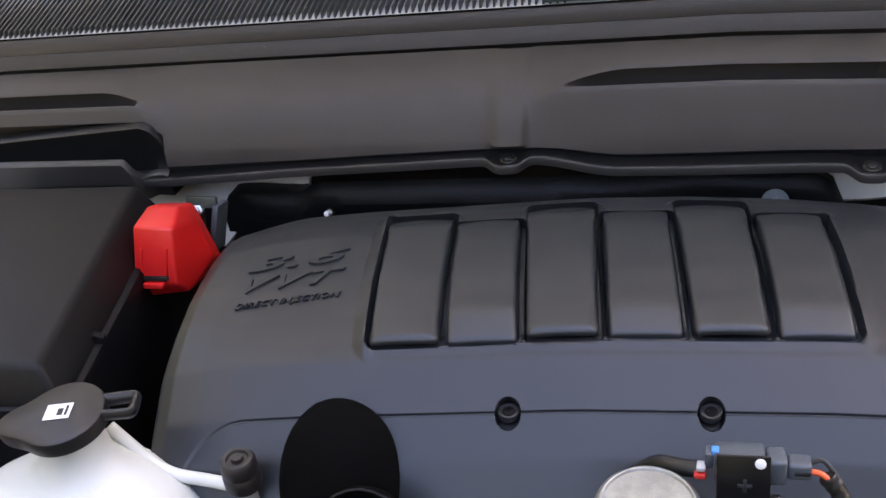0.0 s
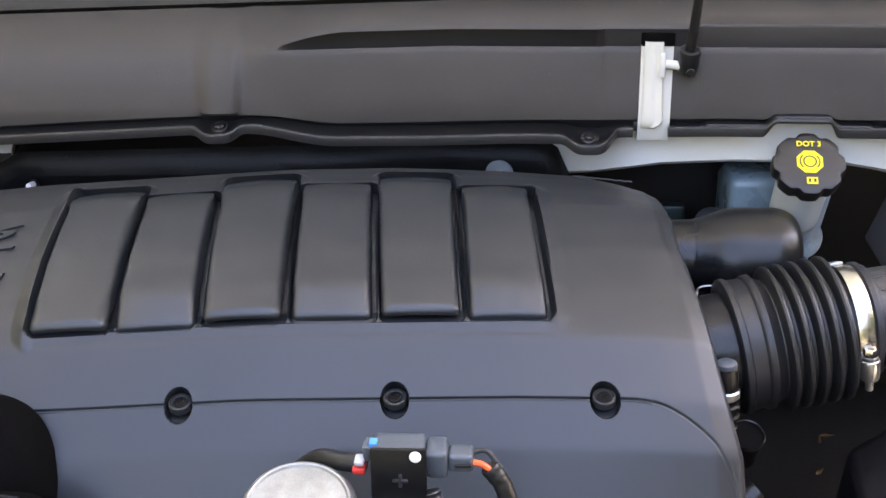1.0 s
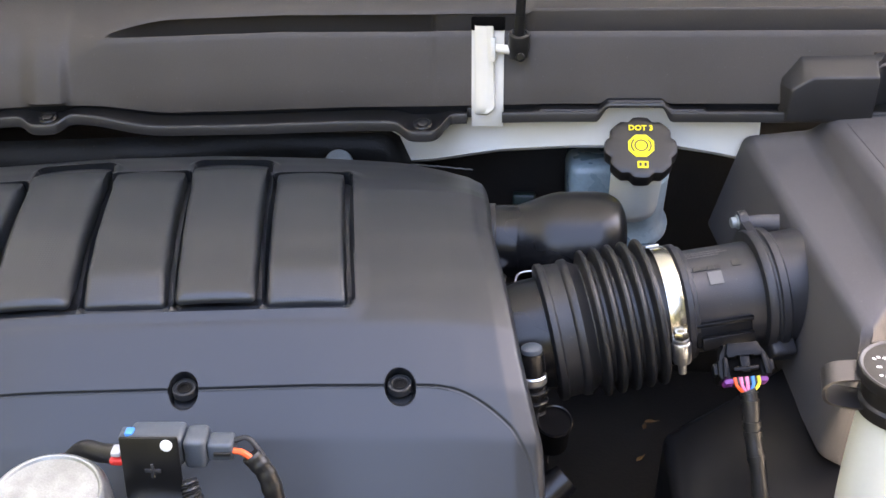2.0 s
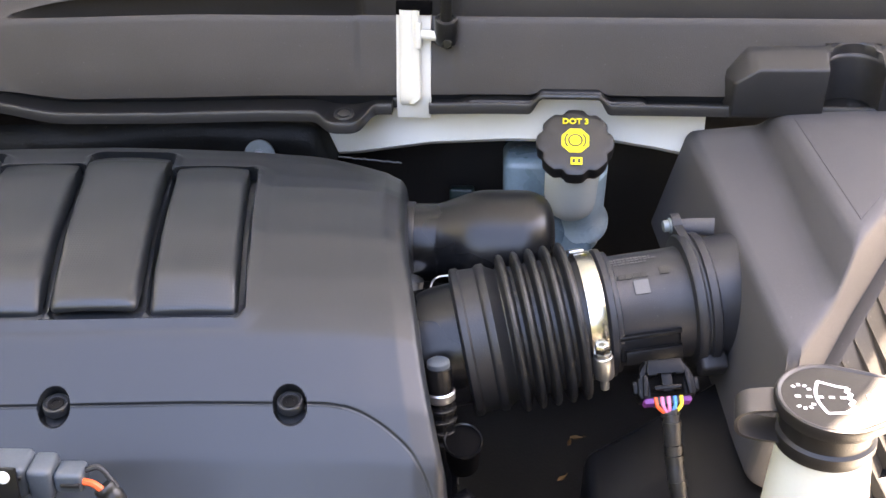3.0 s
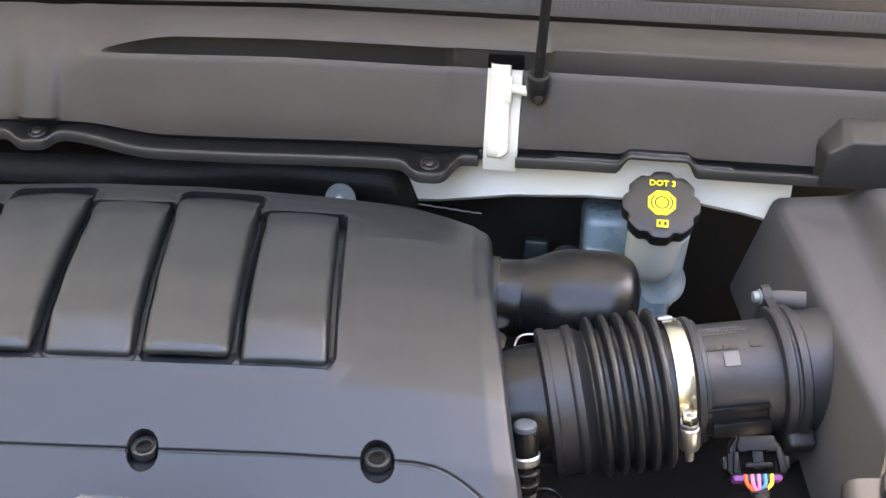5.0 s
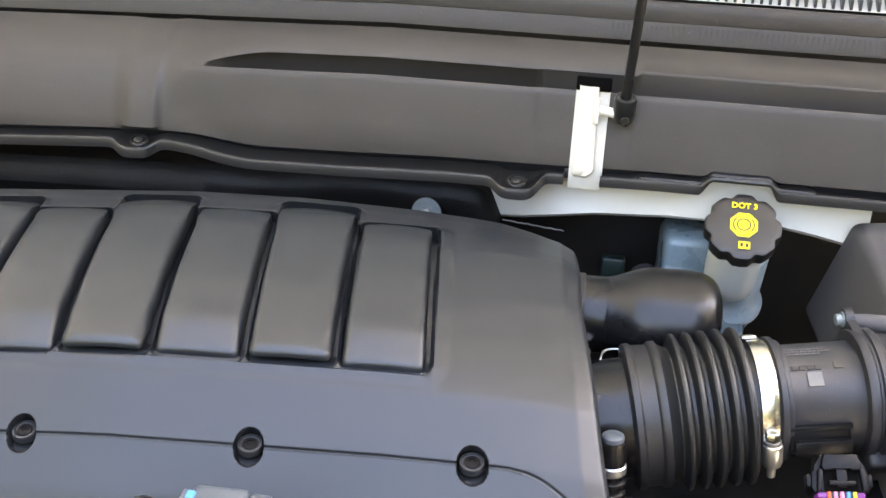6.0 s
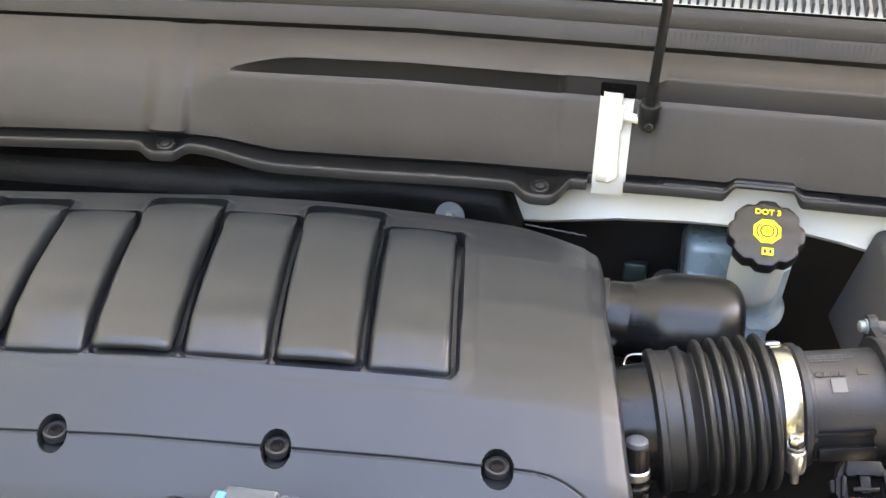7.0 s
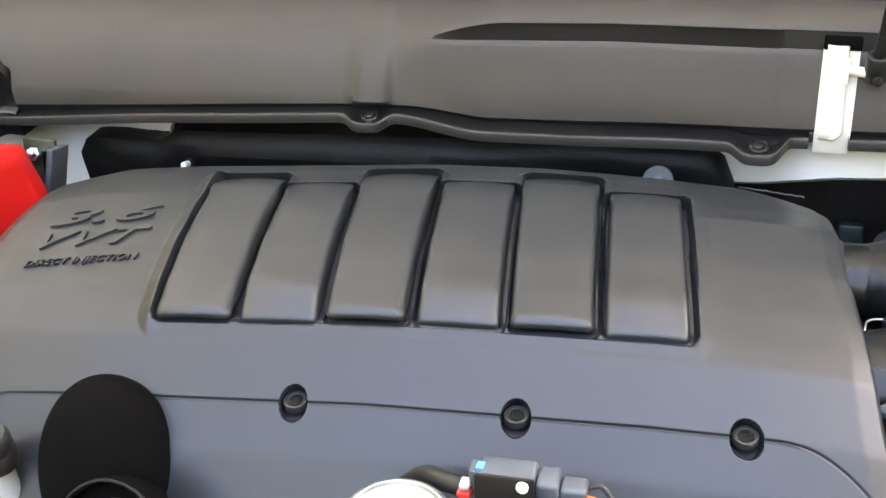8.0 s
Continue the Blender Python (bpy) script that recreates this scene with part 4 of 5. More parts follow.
# ---------------------------------------------------------------- brake fluid reservoir
def brake_reservoir():
    top = thing("brake_fluid_reservoir", "milky brake fluid reservoir with a black lobed screw cap", "fluid reservoir")
    tilt = radians(28)
    nrm = Vector((0.0, -math.sin(tilt), math.cos(tilt)))
    c = Vector((0.528, 0.908, 0.8945))
    m = frame_of(c, nrm, (0, 1, 0))
    # m's x runs to the right, y up the cap's face
    m = Matrix((Vector((1, 0, 0)), nrm.cross(Vector((1, 0, 0))), nrm)).transposed().to_4x4()
    m.translation = c

    def lobe(a, r):
        return r * (1 - 0.095 * max(0, -math.cos(8 * a)) ** 1.6) if r > 0.024 else r
    cap = part("cap", lathe([(0.029, -0.017), (0.0315, -0.0155), (0.0322, -0.004), (0.0312, -0.0012), (0.0295, -0.0004), (0.027, 0.0), (0.012, 0.0004)], m, 96, lobe), M_CAP, top, "black lobed screw cap")
    oct_ = [(0.0122 * math.cos(math.pi / 8 + k * math.pi / 4), 0.0122 * math.sin(math.pi / 8 + k * math.pi / 4)) for k in range(8)]
    up = Matrix.Translation(nrm * 0.0012)
    part("symbol_field", slab(oct_, up @ m, 0.0010), M_YELLOW, cap, "yellow octagon with a brake symbol", smooth=False)
    bm = bmesh.new()

    def ring(r, w, a0, a1, n, h):
        pr = []
        for k in range(n + 1):
            a = a0 + (a1 - a0) * k / n
            pr.append([(m @ Vector(((r + d) * math.cos(a), (r + d) * math.sin(a), h))) for d in (-w, w)])
        return sheet(pr, bm=bm)
    ring(0.0054, 0.0006, 0, 2 * math.pi, 28, 0.0016)
    for s in (0, math.pi):
        ring(0.0085, 0.0006, s - 0.8, s + 0.8, 12, 0.0016)
    part("brake_symbol", bm, M_CAP, cap, "dark ring brake symbol", smooth=False)
    bm = lettering("DOT 3", 0.0074, 0.0003, 0, 1.0, 0.00016)
    xs = [v.co.x for v in bm.verts]
    bm.transform(m @ Matrix.Translation((-(min(xs) + max(xs)) / 2, 0.0160, 0.0012)))
    part("lettering", bm, M_YELLOW, cap, "yellow printed letters", smooth=False)
    part("book_symbol", block((0.0095, 0.0070, 0.0006), m @ Matrix.Translation((0.001, -0.0195, 0.0012)), 0.0003), M_YELLOW, cap, "small yellow book symbol")
    bm = block((0.0022, 0.0034, 0.0004), m @ Matrix.Translation((-0.0012, -0.0195, 0.0017)), 0)
    block((0.0022, 0.0034, 0.0004), m @ Matrix.Translation((0.0032, -0.0195, 0.0017)), 0, bm=bm)
    part("book_marks", bm, M_CAP, cap, smooth=False)
    axis = -(nrm * 0.85 + Vector((0, 0.0, 0.35))).normalized()
    neck0 = c - nrm * 0.012
    m = frame_of(neck0, axis)
    part("neck", lathe([(0.0235, -0.004), (0.0240, 0.004), (0.0232, 0.062), (0.0220, 0.073), (0.0175, 0.080), (0.008, 0.083)], m, 44), M_TANK, top, "milky filler neck")
    part("sleeve", lathe([(0.0190, 0.026), (0.0222, 0.030), (0.0226, 0.088), (0.0240, 0.099), (0.0272, 0.105), (0.0284, 0.108), (0.0284, 0.113), (0.0262, 0.115), (0.0215, 0.117), (0.0215, 0.135)], Matrix.Translation((0.008, 0.009, 0)) @ m, 48), M_PALEBLUE, top, "pale bluish sleeve with a flange round its foot")
    part("tank", block((0.058, 0.085, 0.085), pose(0.4960, 0.980, 0.798, -14, 0, 2), 0.009, 4), M_BLUE, top, "bluish translucent tank")
    part("tank_lug", block((0.026, 0.012, 0.020), pose(0.482, 0.944, 0.812, -14, 0, 2), 0.004, 3), M_BLUE, top)
    part("tank_foot", block((0.06, 0.05, 0.04), pose(0.520, 0.955, 0.760, -18), 0.01, 3), M_BLUE, top)
    mc = thing("master_cylinder", "dark cast master cylinder below the reservoir", "master cylinder")
    part("body", tube([(0.44, 0.98, 0.735), (0.49, 0.970, 0.735), (0.53, 0.962, 0.735)], 0.024, 20), M_IRON, mc)
    part("end_cap", lathe([(0.017, 0), (0.017, 0.012), (0.012, 0.014)], frame_of((0.456, 0.962, 0.785), (0, -0.6, 0.8)), 16), M_IRON, mc, "dark round plug")


# ---------------------------------------------------------------- intake
AX0, AX1 = Vector((0.40, 0.7130, 0.8380)), Vector((0.63, 0.7560, 0.8570))
AXD = (AX1 - AX0).normalized()
PER = 1 / AXD.x


def on_axis(x):
    """A point of the intake's axis by its x."""
    return AX0 + AXD * ((x - AX0.x) * PER)


def around(x, r, deg):
    """A point at radius r about the axis; 0 is up, 90 towards the front of the car."""
    up = (Vector((0, 0, 1)) - AXD * AXD.z).normalized()
    fr = AXD.cross(up)
    if fr.y > 0:
        fr = -fr
    a = radians(deg)
    return on_axis(x) + up * r * math.cos(a) + fr * r * math.sin(a)


def axial(profile, seg=56, bm=None, hose=False):
    """Revolves (x, r) pairs about the intake's axis, or about the sagging hose's own."""
    m = frame_of(AX0, AXD)
    if hose:
        a, b = Vector((0.4385, 0.7200, 0.8320)), Vector((0.5405, 0.7395, 0.8470))
        d = (b - a).normalized()
        return lathe([(r, (x - a.x) / d.x) for x, r in profile], frame_of(a, d), seg, bm=bm)
    return lathe([(r, (x - AX0.x) * PER) for x, r in profile], m, seg, bm=bm)


def intake_hose():
    top = thing("intake_hose", "black ribbed rubber air intake hose between cover and air meter", "hose")
    e = 0.0075
    p = [(0.4375, 0.040), (0.4380, 0.0480), (0.4388, 0.0530), (0.4400, 0.0542), (0.4440, 0.0542), (0.4456, 0.0525), (0.4560, 0.0518), (0.4568, 0.0530), (0.4585, 0.0540), (0.4625, 0.0540), (0.4640, 0.0515)]
    for k in range(5):
        c = 0.4752 + 0.0107 * k
        p += [(c - 0.0051, 0.0478), (c - 0.0041, 0.0482), (c - 0.0034, 0.0515), (c - 0.0027, 0.0552), (c - 0.0015, 0.0574), (c, 0.0580), (c + 0.0015, 0.0574), (c + 0.0027, 0.0552), (c + 0.0034, 0.0515), (c + 0.0041, 0.0482)]
    p = [(x + e, r) for x, r in p] + [(0.5285, 0.0470), (0.5290, 0.0448), (0.5440, 0.0446), (0.5445, 0.042)]
    part("inlet_pipe", axial([(0.385, 0.038), (0.390, 0.0415), (0.4040, 0.0415), (0.4060, 0.0435), (0.4475, 0.0445), (0.4480, 0.038)], 48, hose=True), M_GLOSS, top, "smooth black inlet pipe")
    part("bellows", axial(p, 64, hose=True), M_RUBBER, top, "black rubber bellows with deep ribs")
    clamp = part("hose_clamp", axial([(0.5306, 0.0448), (0.5306, 0.0462), (0.5312, 0.0465), (0.5420, 0.0465), (0.5426, 0.0462), (0.5426, 0.0448)]), M_STEEL, top, "bright steel worm clamp")
    # screw housing on the front of the clamp
    c = around(0.5365, 0.0500, 80)
    tang = (around(0.5365, 1, 70) - around(0.5365, 1, 90)).normalized()
    f = frame_of(c - tang * 0.019, tang)
    part("screw_housing", lathe([(0.0030, -0.012), (0.0032, -0.003), (0.0066, -0.002), (0.0072, 0.0), (0.0074, 0.013), (0.0068, 0.0145), (0.0058, 0.0150), (0.0060, 0.0178)], f, 24), M_ZINC, clamp, "zinc screw housing")
    part("screw_head", lathe([(0.0048, 0.0178), (0.0058, 0.0188), (0.0058, 0.0225), (0.0048, 0.0240), (0.0030, 0.0240), (0.0024, 0.0215), (0.0006, 0.0212)], f, 6), M_STEEL, clamp, "hex screw head")
    part("clamp_tab", block((0.011, 0.010, 0.0022), frame_of(around(0.533, 0.0475, -32), around(0.533, 1, -32) - on_axis(0.533)), 0.0008), M_ZINC, clamp)


def air_meter():
    top = thing("air_flow_meter", "dark grey plastic air flow meter tube with a connector", "air meter")
    part("tube", axial([(0.5420, 0.0395), (0.5440, 0.0452), (0.5450, 0.0466), (0.5490, 0.0466), (0.5500, 0.0445), (0.5515, 0.0440), (0.5530, 0.0440), (0.5540, 0.0405), (0.5550, 0.0400), (0.590, 0.0402), (0.606, 0.0405)]), M_METER, top)
    part("flange", axial([(0.6035, 0.040), (0.6040, 0.0478), (0.6055, 0.0488), (0.6100, 0.0488), (0.6115, 0.0470), (0.6130, 0.0470), (0.6140, 0.0490), (0.6190, 0.0490), (0.6205, 0.0475), (0.6210, 0.0440), (0.6450, 0.0445), (0.6460, 0.040)]), M_METER, top, "double flange ring")
    def ear(x, deg, reach, r, wide):
        """A flat ear on the flange, its tip rounded."""
        rim = [around(x, 0.0470, deg + wide), around(x, 0.0470, deg - wide)]
        c = around(x, reach, deg)
        out = (c - on_axis(x)).normalized()
        side = AXD.cross(out)
        if (rim[1] - c).dot(side) > 0:
            side = -side
        tip = [c + out * r * math.cos(t) - side * r * math.sin(t) for t in [radians(-105 + 15 * k) for k in range(15)]]
        tip.reverse()
        ring = [rim[0]] + tip + [rim[1]]
        if (ring[1] - rim[0]).length > (ring[-2] - rim[0]).length:
            ring = [rim[0]] + tip[::-1] + [rim[1]]
        bm = bmesh.new()
        a = [bm.verts.new(p) for p in ring]
        b = [bm.verts.new(p + AXD * 0.0065) for p in ring]
        bm.faces.new(a)
        bm.faces.new(b[::-1])
        for k in range(len(a)):
            bm.faces.new((a[k], b[k], b[(k + 1) % len(a)], a[(k + 1) % len(a)]))
        return bm
    lug = part("flange_lug", ear(0.6065, -47, 0.0565, 0.0085, 40), M_METER, top)
    f = frame_of(around(0.6062, 0.0565, -47), -AXD)
    part("flange_bolt", lathe([(0.0058, -0.001), (0.0058, 0.0010), (0.0044, 0.0012), (0.0044, 0.0050), (0.0036, 0.0056)], f, 12), M_DULL, lug, "zinc bolt")
    part("post", tube([around(0.6125, 0.0545, -47), around(0.622, 0.0530, -44), around(0.636, 0.0500, -40)], lambda f: 0.0056 + 0.001 * f, 20), M_BOX, lug, "round post on the filter box")
    part("flange_lug", block((0.016, 0.020, 0.014), frame_of(around(0.614, 0.0500, 118), around(0.614, 1, 118) - on_axis(0.614), (0.9, 0.3, 0)), 0.003, 3), M_METER, top)
    for x0, wd, deg, th in ((0.566, 0.030, -12, 0.0016), (0.568, 0.034, -7.5, 0.0016), (0.566, 0.026, -3, 0.0012)):
        bm = bmesh.new()
        t = x0 - wd / 2
        k = 0
        while t < x0 + wd / 2:
            w = (0.0016, 0.0026, 0.0012, 0.003)[k % 4]
            c = around(t + w / 2, 0.0406, deg)
            block((w, th, 0.0003), frame_of(c, c - on_axis(t + w / 2), around(t, 1, deg + 90) - on_axis(t)), 0, bm=bm)
            t += w + 0.0009
            k += 1
        part("printed_bars", bm, M_GREYPRINT, top, "small unreadable printed line", smooth=False)
    for x, deg, w in [(0.553 + 0.0052 * k, 16, 0.0040) for k in range(5)] + [(0.588, 14, 0.0060)]:
        c = around(x, 0.0405, deg)
        part("maker_bar", block((w, w * 1.05, 0.0004), frame_of(c, c - on_axis(x), AXD), 0.0), M_BLACK, top, "dark bar of a maker's mark", smooth=False)
    c = around(0.5705, 0.0405, 29)
    part("label_square", block((0.0105, 0.0105, 0.0004), frame_of(c, c - on_axis(0.571), AXD), 0.0), M_GREYPRINT, top, "small pale square label", smooth=False)
    # connector seat and plug on the front
    out = Vector((0.03, -0.93, 0.36)).normalized()
    sm = Matrix((AXD, out.cross(AXD), out)).transposed().to_4x4()
    sm.translation = Vector((0.5785, 0.7060, 0.8510))
    seat = part("sensor_seat", block((0.044, 0.018, 0.024), sm @ pose(0, 0, -0.006), 0.0025, 3), M_PLUG, top, "raised sensor seat")
    part("seat_rim", block((0.046, 0.0032, 0.010), sm @ pose(0, 0.0095, 0.003), 0.001), M_PLUG, seat)
    part("seat_step", block((0.040, 0.010, 0.006), sm @ pose(0.002, -0.004, 0.009), 0.0012), M_PLUG, seat)
    plug = thing("wire_plug", "black wire plug with a purple lock and coloured wires", "connector")
    m = frame_of(Vector((0.5832, 0.6510, 0.8678)), (0.02, -0.55, 0.83), (0, 1, 0)) @ pose(0, 0, 0, 0, 0, 8) @ Matrix.Scale(0.88, 4)

    def lift(x, y, z):
        return m @ Matrix.Translation((x, y, z))
    part("housing", slab([(-0.0150, 0.0160), (0.0150, 0.0160), (0.0165, 0.0060), (0.0205, 0.0035), (0.0215, -0.0090), (0.0195, -0.0125), (-0.0195, -0.0125), (-0.0215, -0.0090), (-0.0205, 0.0035), (-0.0165, 0.0060)], lift(0, 0, 0.003), 0.020, 0.0016), M_PLUG, plug)
    part("bridge", slab([(-0.0120, 0.0150), (0.0120, 0.0150), (0.0145, 0.0060), (0.0130, 0.0030), (0.0065, 0.0030), (0.0060, 0.0055), (-0.0060, 0.0055), (-0.0065, 0.0030), (-0.0130, 0.0030), (-0.0145, 0.0060)], lift(0, 0, 0.0095), 0.0070, 0.0012), M_PLUG, plug, "black bridge over the latch")
    part("latch_slot", slab([(-0.0125, 0.004), (0.0125, 0.004), (0.0125, -0.0115), (-0.0125, -0.0115)], lift(0, 0, 0.0036), 0.002), M_FOAM, plug, smooth=False)
    part("latch", block((0.0080, 0.0170, 0.0042), lift(0, -0.0005, 0.0058), 0.0012), M_PLUG, plug)
    part("latch_bar", block((0.0200, 0.0036, 0.0046), lift(0, -0.0062, 0.0064), 0.0012), M_PLUG, plug)
    for q in (-1, 1):
        part("side_rail", block((0.0036, 0.0165, 0.0062), lift(q * 0.0158, -0.0040, 0.0050) @ pose(0, 0, 0, 0, 0, q * 6), 0.0012), M_PLUG, plug)
        part("wing", block((0.0050, 0.0100, 0.0090), lift(q * 0.0218, -0.0030, -0.0040), 0.0015), M_PLUG, plug)
    part("lock", slab([(-0.0170, -0.0105), (0.0170, -0.0105), (0.0178, -0.0150), (0.0165, -0.0165), (-0.0165, -0.0165), (-0.0178, -0.0150)], lift(0, 0, 0.0016), 0.011, 0.0015), M_PURPLE, plug, "purple lock bar")
    part("lock_recess", slab([(-0.0105, -0.0110), (0.0105, -0.0110), (0.0105, -0.0178), (-0.0105, -0.0178)], lift(0, 0, 0.0022), 0.009, 0.0006), M_GLOSS, plug, smooth=False)
    for k, nm in enumerate(("yellow", "blue", "pink", "pink", "orange")):
        x = 0.0105 - 0.0052 * k
        part("wire", tube(spline([m @ Vector((x * 0.9, -0.0120, 0.0026)), m @ Vector((x * 0.85, -0.0185, 0.0022)), m @ Vector((x * 0.40, -0.0235, 0.0)), m @ Vector((x * 0.18, -0.0275, -0.002))], 10), 0.0013, 8), M_WIRE[nm], plug, nm + " wire")
    way = spline([m @ Vector((0, -0.0225, -0.001)), m @ Vector((0.001, -0.029, -0.003)), (0.5905, 0.618, 0.8270), (0.5960, 0.603, 0.799), (0.602, 0.585, 0.75), (0.610, 0.56, 0.66)], 70)
    loom = part("loom", tube(way, lambda f: 0.0056 + 0.0003 * math.sin(f * 31), 14), M_RUBBER, plug, "black taped wire loom")
    for k in (3, 8, 14, 22, 25, 33):
        part("tape_wrap", tube([way[k], way[k].lerp(way[k + 2], 0.5), way[k + 2]], 0.0063, 14), M_BLACK, loom)


def resonator():
    top = thing("resonator_duct", "smooth glossy black blow-moulded duct behind the hose", "duct")
    prof = [(0.360, 0.0310), (0.414, 0.0312), (0.424, 0.0322), (0.434, 0.0355), (0.444, 0.0393), (0.453, 0.0414), (0.462, 0.0420), (0.484, 0.0420), (0.492, 0.0412), (0.499, 0.0388), (0.505, 0.0345), (0.509, 0.028), (0.5115, 0.019), (0.5125, 0.008)]
    bm = bmesh.new()
    seg, rings = 44, []
    for q in spline([(x, r, 0) for x, r in prof], 70):
        c = Vector((q.x, 0.8165 + 0.03 * (q.x - 0.45), 0.8545 + 0.01 * (q.x - 0.45)))
        rings.append([bm.verts.new(c + Vector((0, q.y * math.cos(a), q.y * 0.98 * math.sin(a)))) for a in (2 * math.pi * k / seg for k in range(seg))])
    for a, b in zip(rings, rings[1:]):
        for k in range(seg):
            bm.faces.new((a[k], a[(k + 1) % seg], b[(k + 1) % seg], b[k]))
    bm.faces.new(rings[0][::-1])
    bm.faces.new(rings[-1])
    part("duct", bm, M_GLOSS, top)
    part("collar", lathe([(0.0312, -0.006), (0.0322, -0.005), (0.0322, 0.005), (0.0312, 0.006)], frame_of((0.398, 0.8150, 0.8540), (1, 0.03, 0.01)), 40), M_RUBBER, top, "matt rubber collar at the cover")
    b = thing("vacuum_pipe", "thin bright metal line behind the hose", "pipe")
    part("pipe", tube(spline([(0.420, 0.745, 0.845), (0.421, 0.750, 0.860), (0.425, 0.766, 0.8580), (0.442, 0.768, 0.8590), (0.450, 0.769, 0.8560)], 24), 0.0008, 8), M_ZINC, b)
    g = thing("breather_stub", "grey metal stub beside the engine cover", "pipe stub")
    part("stub", tube(spline([(0.392, 0.765, 0.80), (0.400, 0.770, 0.835), (0.404, 0.775, 0.850)], 12), lambda f: 0.013 - 0.003 * f, 16), M_ZINC, g)


def throttle_side():
    """Small fittings in the gap between the cover and the hose."""
    t = thing("fuel_fitting", "black quick-connect fitting with metal collars", "fitting")
    base, up = Vector((0.439, 0.640, 0.803)), Vector((-0.06, 0.24, 0.97)).normalized()
    m = frame_of(base, up)
    part("stem", lathe([(0.0085, -0.05), (0.0085, 0.046), (0.0092, 0.050), (0.0092, 0.058), (0.0085, 0.0675), (0.0070, 0.068)], m, 24), M_GLOSS, t)
    part("collar", lathe([(0.0088, 0.0425), (0.0102, 0.0440), (0.0102, 0.0490), (0.0088, 0.0505)], m, 24), M_ZINC, t, "thin metal collar")
    part("tip", lathe([(0.0074, 0.0672), (0.0078, 0.0685), (0.0076, 0.0712), (0.0064, 0.0722), (0.0030, 0.0724)], m, 24), M_CONN, t, "grey tip")
    for k in range(4):
        z = 0.034 - 0.0085 * k
        part("spring_coil", lathe([(0.0085, z), (0.0104, z + 0.0014), (0.0104, z + 0.0034), (0.0085, z + 0.0048)], m, 20), M_GLOSS, t)
    ring = frame_of((0.4525, 0.633, 0.824), (0.05, -0.25, 0.95))
    part("foot_ring", lathe([(0.0125, -0.004), (0.0135, -0.001), (0.0128, 0.0008), (0.0118, 0.0), (0.0112, -0.003)], ring, 28), M_GLOSS, t, "glossy rim of the foot")
    part("foot_dish", lathe([(0.0118, -0.03), (0.0118, -0.002), (0.004, 0.0)], ring, 24), M_FOAM, t)
    part("foot", tube([(0.442, 0.60, 0.775), (0.452, 0.606, 0.782), (0.462, 0.612, 0.789)], lambda f: 0.015 - 0.004 * f, 18), M_GLOSS, t, "glossy dark bracket foot")
    h = thing("corrugated_loom", "black corrugated cable conduit deep in the bay", "conduit")
    part("conduit", tube(spline([(0.46, 0.60, 0.70), (0.468, 0.575, 0.72), (0.472, 0.545, 0.715), (0.47, 0.50, 0.68)], 120), lambda f: 0.008 + 0.0011 * math.sin(f * 260), 12), M_RUBBER, h)
    e = thing("foil_edge", "crumpled pale foil edge hanging below the bulkhead rail", "foil edge")
    part("foil", tube([(0.3190 + 0.0030 * k, 0.957 + 0.0012 * noise.noise((k * 0.9, 3, 1)), 0.8436 - 0.00027 * k + 0.0014 * noise.noise((k * 0.7, 1, 5))) for k in range(20)], 0.0008, 6), M_GREYPRINT, e)
    v = thing("vacuum_valve", "small teal plastic valve deep behind the duct", "valve")
    part("body", block((0.024, 0.018, 0.020), pose(0.4250, 1.030, 0.7560, -20), 0.003, 3), M_TEAL, v)
    b = thing("valve_cover", "dark cast engine head below the plastic cover", "engine")
    b.location.z = -0.02
    part("head", block((0.60, 0.36, 0.20), pose(0.085, 0.66, 0.68, 0, 0, 5.5), 0.02, 3), M_IRON, b)
    part("block", block((0.56, 0.40, 0.14), pose(0.09, 0.62, 0.56, 0, 0, 5.5), 0.02, 3), M_IRON, b)
    part("throttle_body", tube([(0.36, 0.705, 0.855), (0.40, 0.7130, 0.8580)], 0.035, 24), M_IRON, b)


# ---------------------------------------------------------------- air filter box
def air_box():
    top = thing("air_filter_box", "dark grey faceted plastic air filter box with a ribbed side", "air filter box")
    V = [(0.6247, 0.957, 0.8810), (0.6831, 0.9655, 0.8820), (0.6939, 0.9423, 0.9080), (0.8246, 0.9355, 0.9188),
         (0.8222, 0.8850, 0.9285), (0.6970, 0.6880, 0.9580), (0.6835, 0.6654, 0.9280), (0.6490, 0.6110, 0.9245),
         (0.8225, 0.8942, 0.9015), (0.7110, 0.7105, 0.8845), (0.6625, 0.6260, 0.8680),
         (0.600, 0.957, 0.78), (0.640, 0.630, 0.80), (0.660, 0.622, 0.79), (0.70, 0.70, 0.79), (0.82, 0.895, 0.79), (0.84, 0.957, 0.79)]
    F = [(0, 1, 6, 7), (1, 2, 5, 6), (2, 3, 4, 5), (4, 8, 9, 5), (5, 9, 6), (6, 9, 10, 7), (0, 7, 12, 11), (7, 10, 13, 12), (3, 16, 15, 8, 4), (8, 15, 14, 9), (9, 14, 13, 10), (0, 11, 16, 3, 2, 1), (11, 12, 13, 14, 15, 16)]
    part("lid", solid(V, F, 0.0078, 5), M_BOX, top, "faceted dark grey lid")
    # finely grained triangle let into the lid's top
    a, b, c = Vector(V[2]), Vector(V[4]), Vector(V[5])
    nrm = (b - a).cross(c - a).normalized()
    nrm = nrm if nrm.z > 0 else -nrm
    mid = (a + b + c) / 3
    tri = [mid + (p - mid) * k + nrm * 0.0001 for p, k in ((a, 0.78), (b, 0.70), (c, 0.80))]
    bm = bmesh.new()
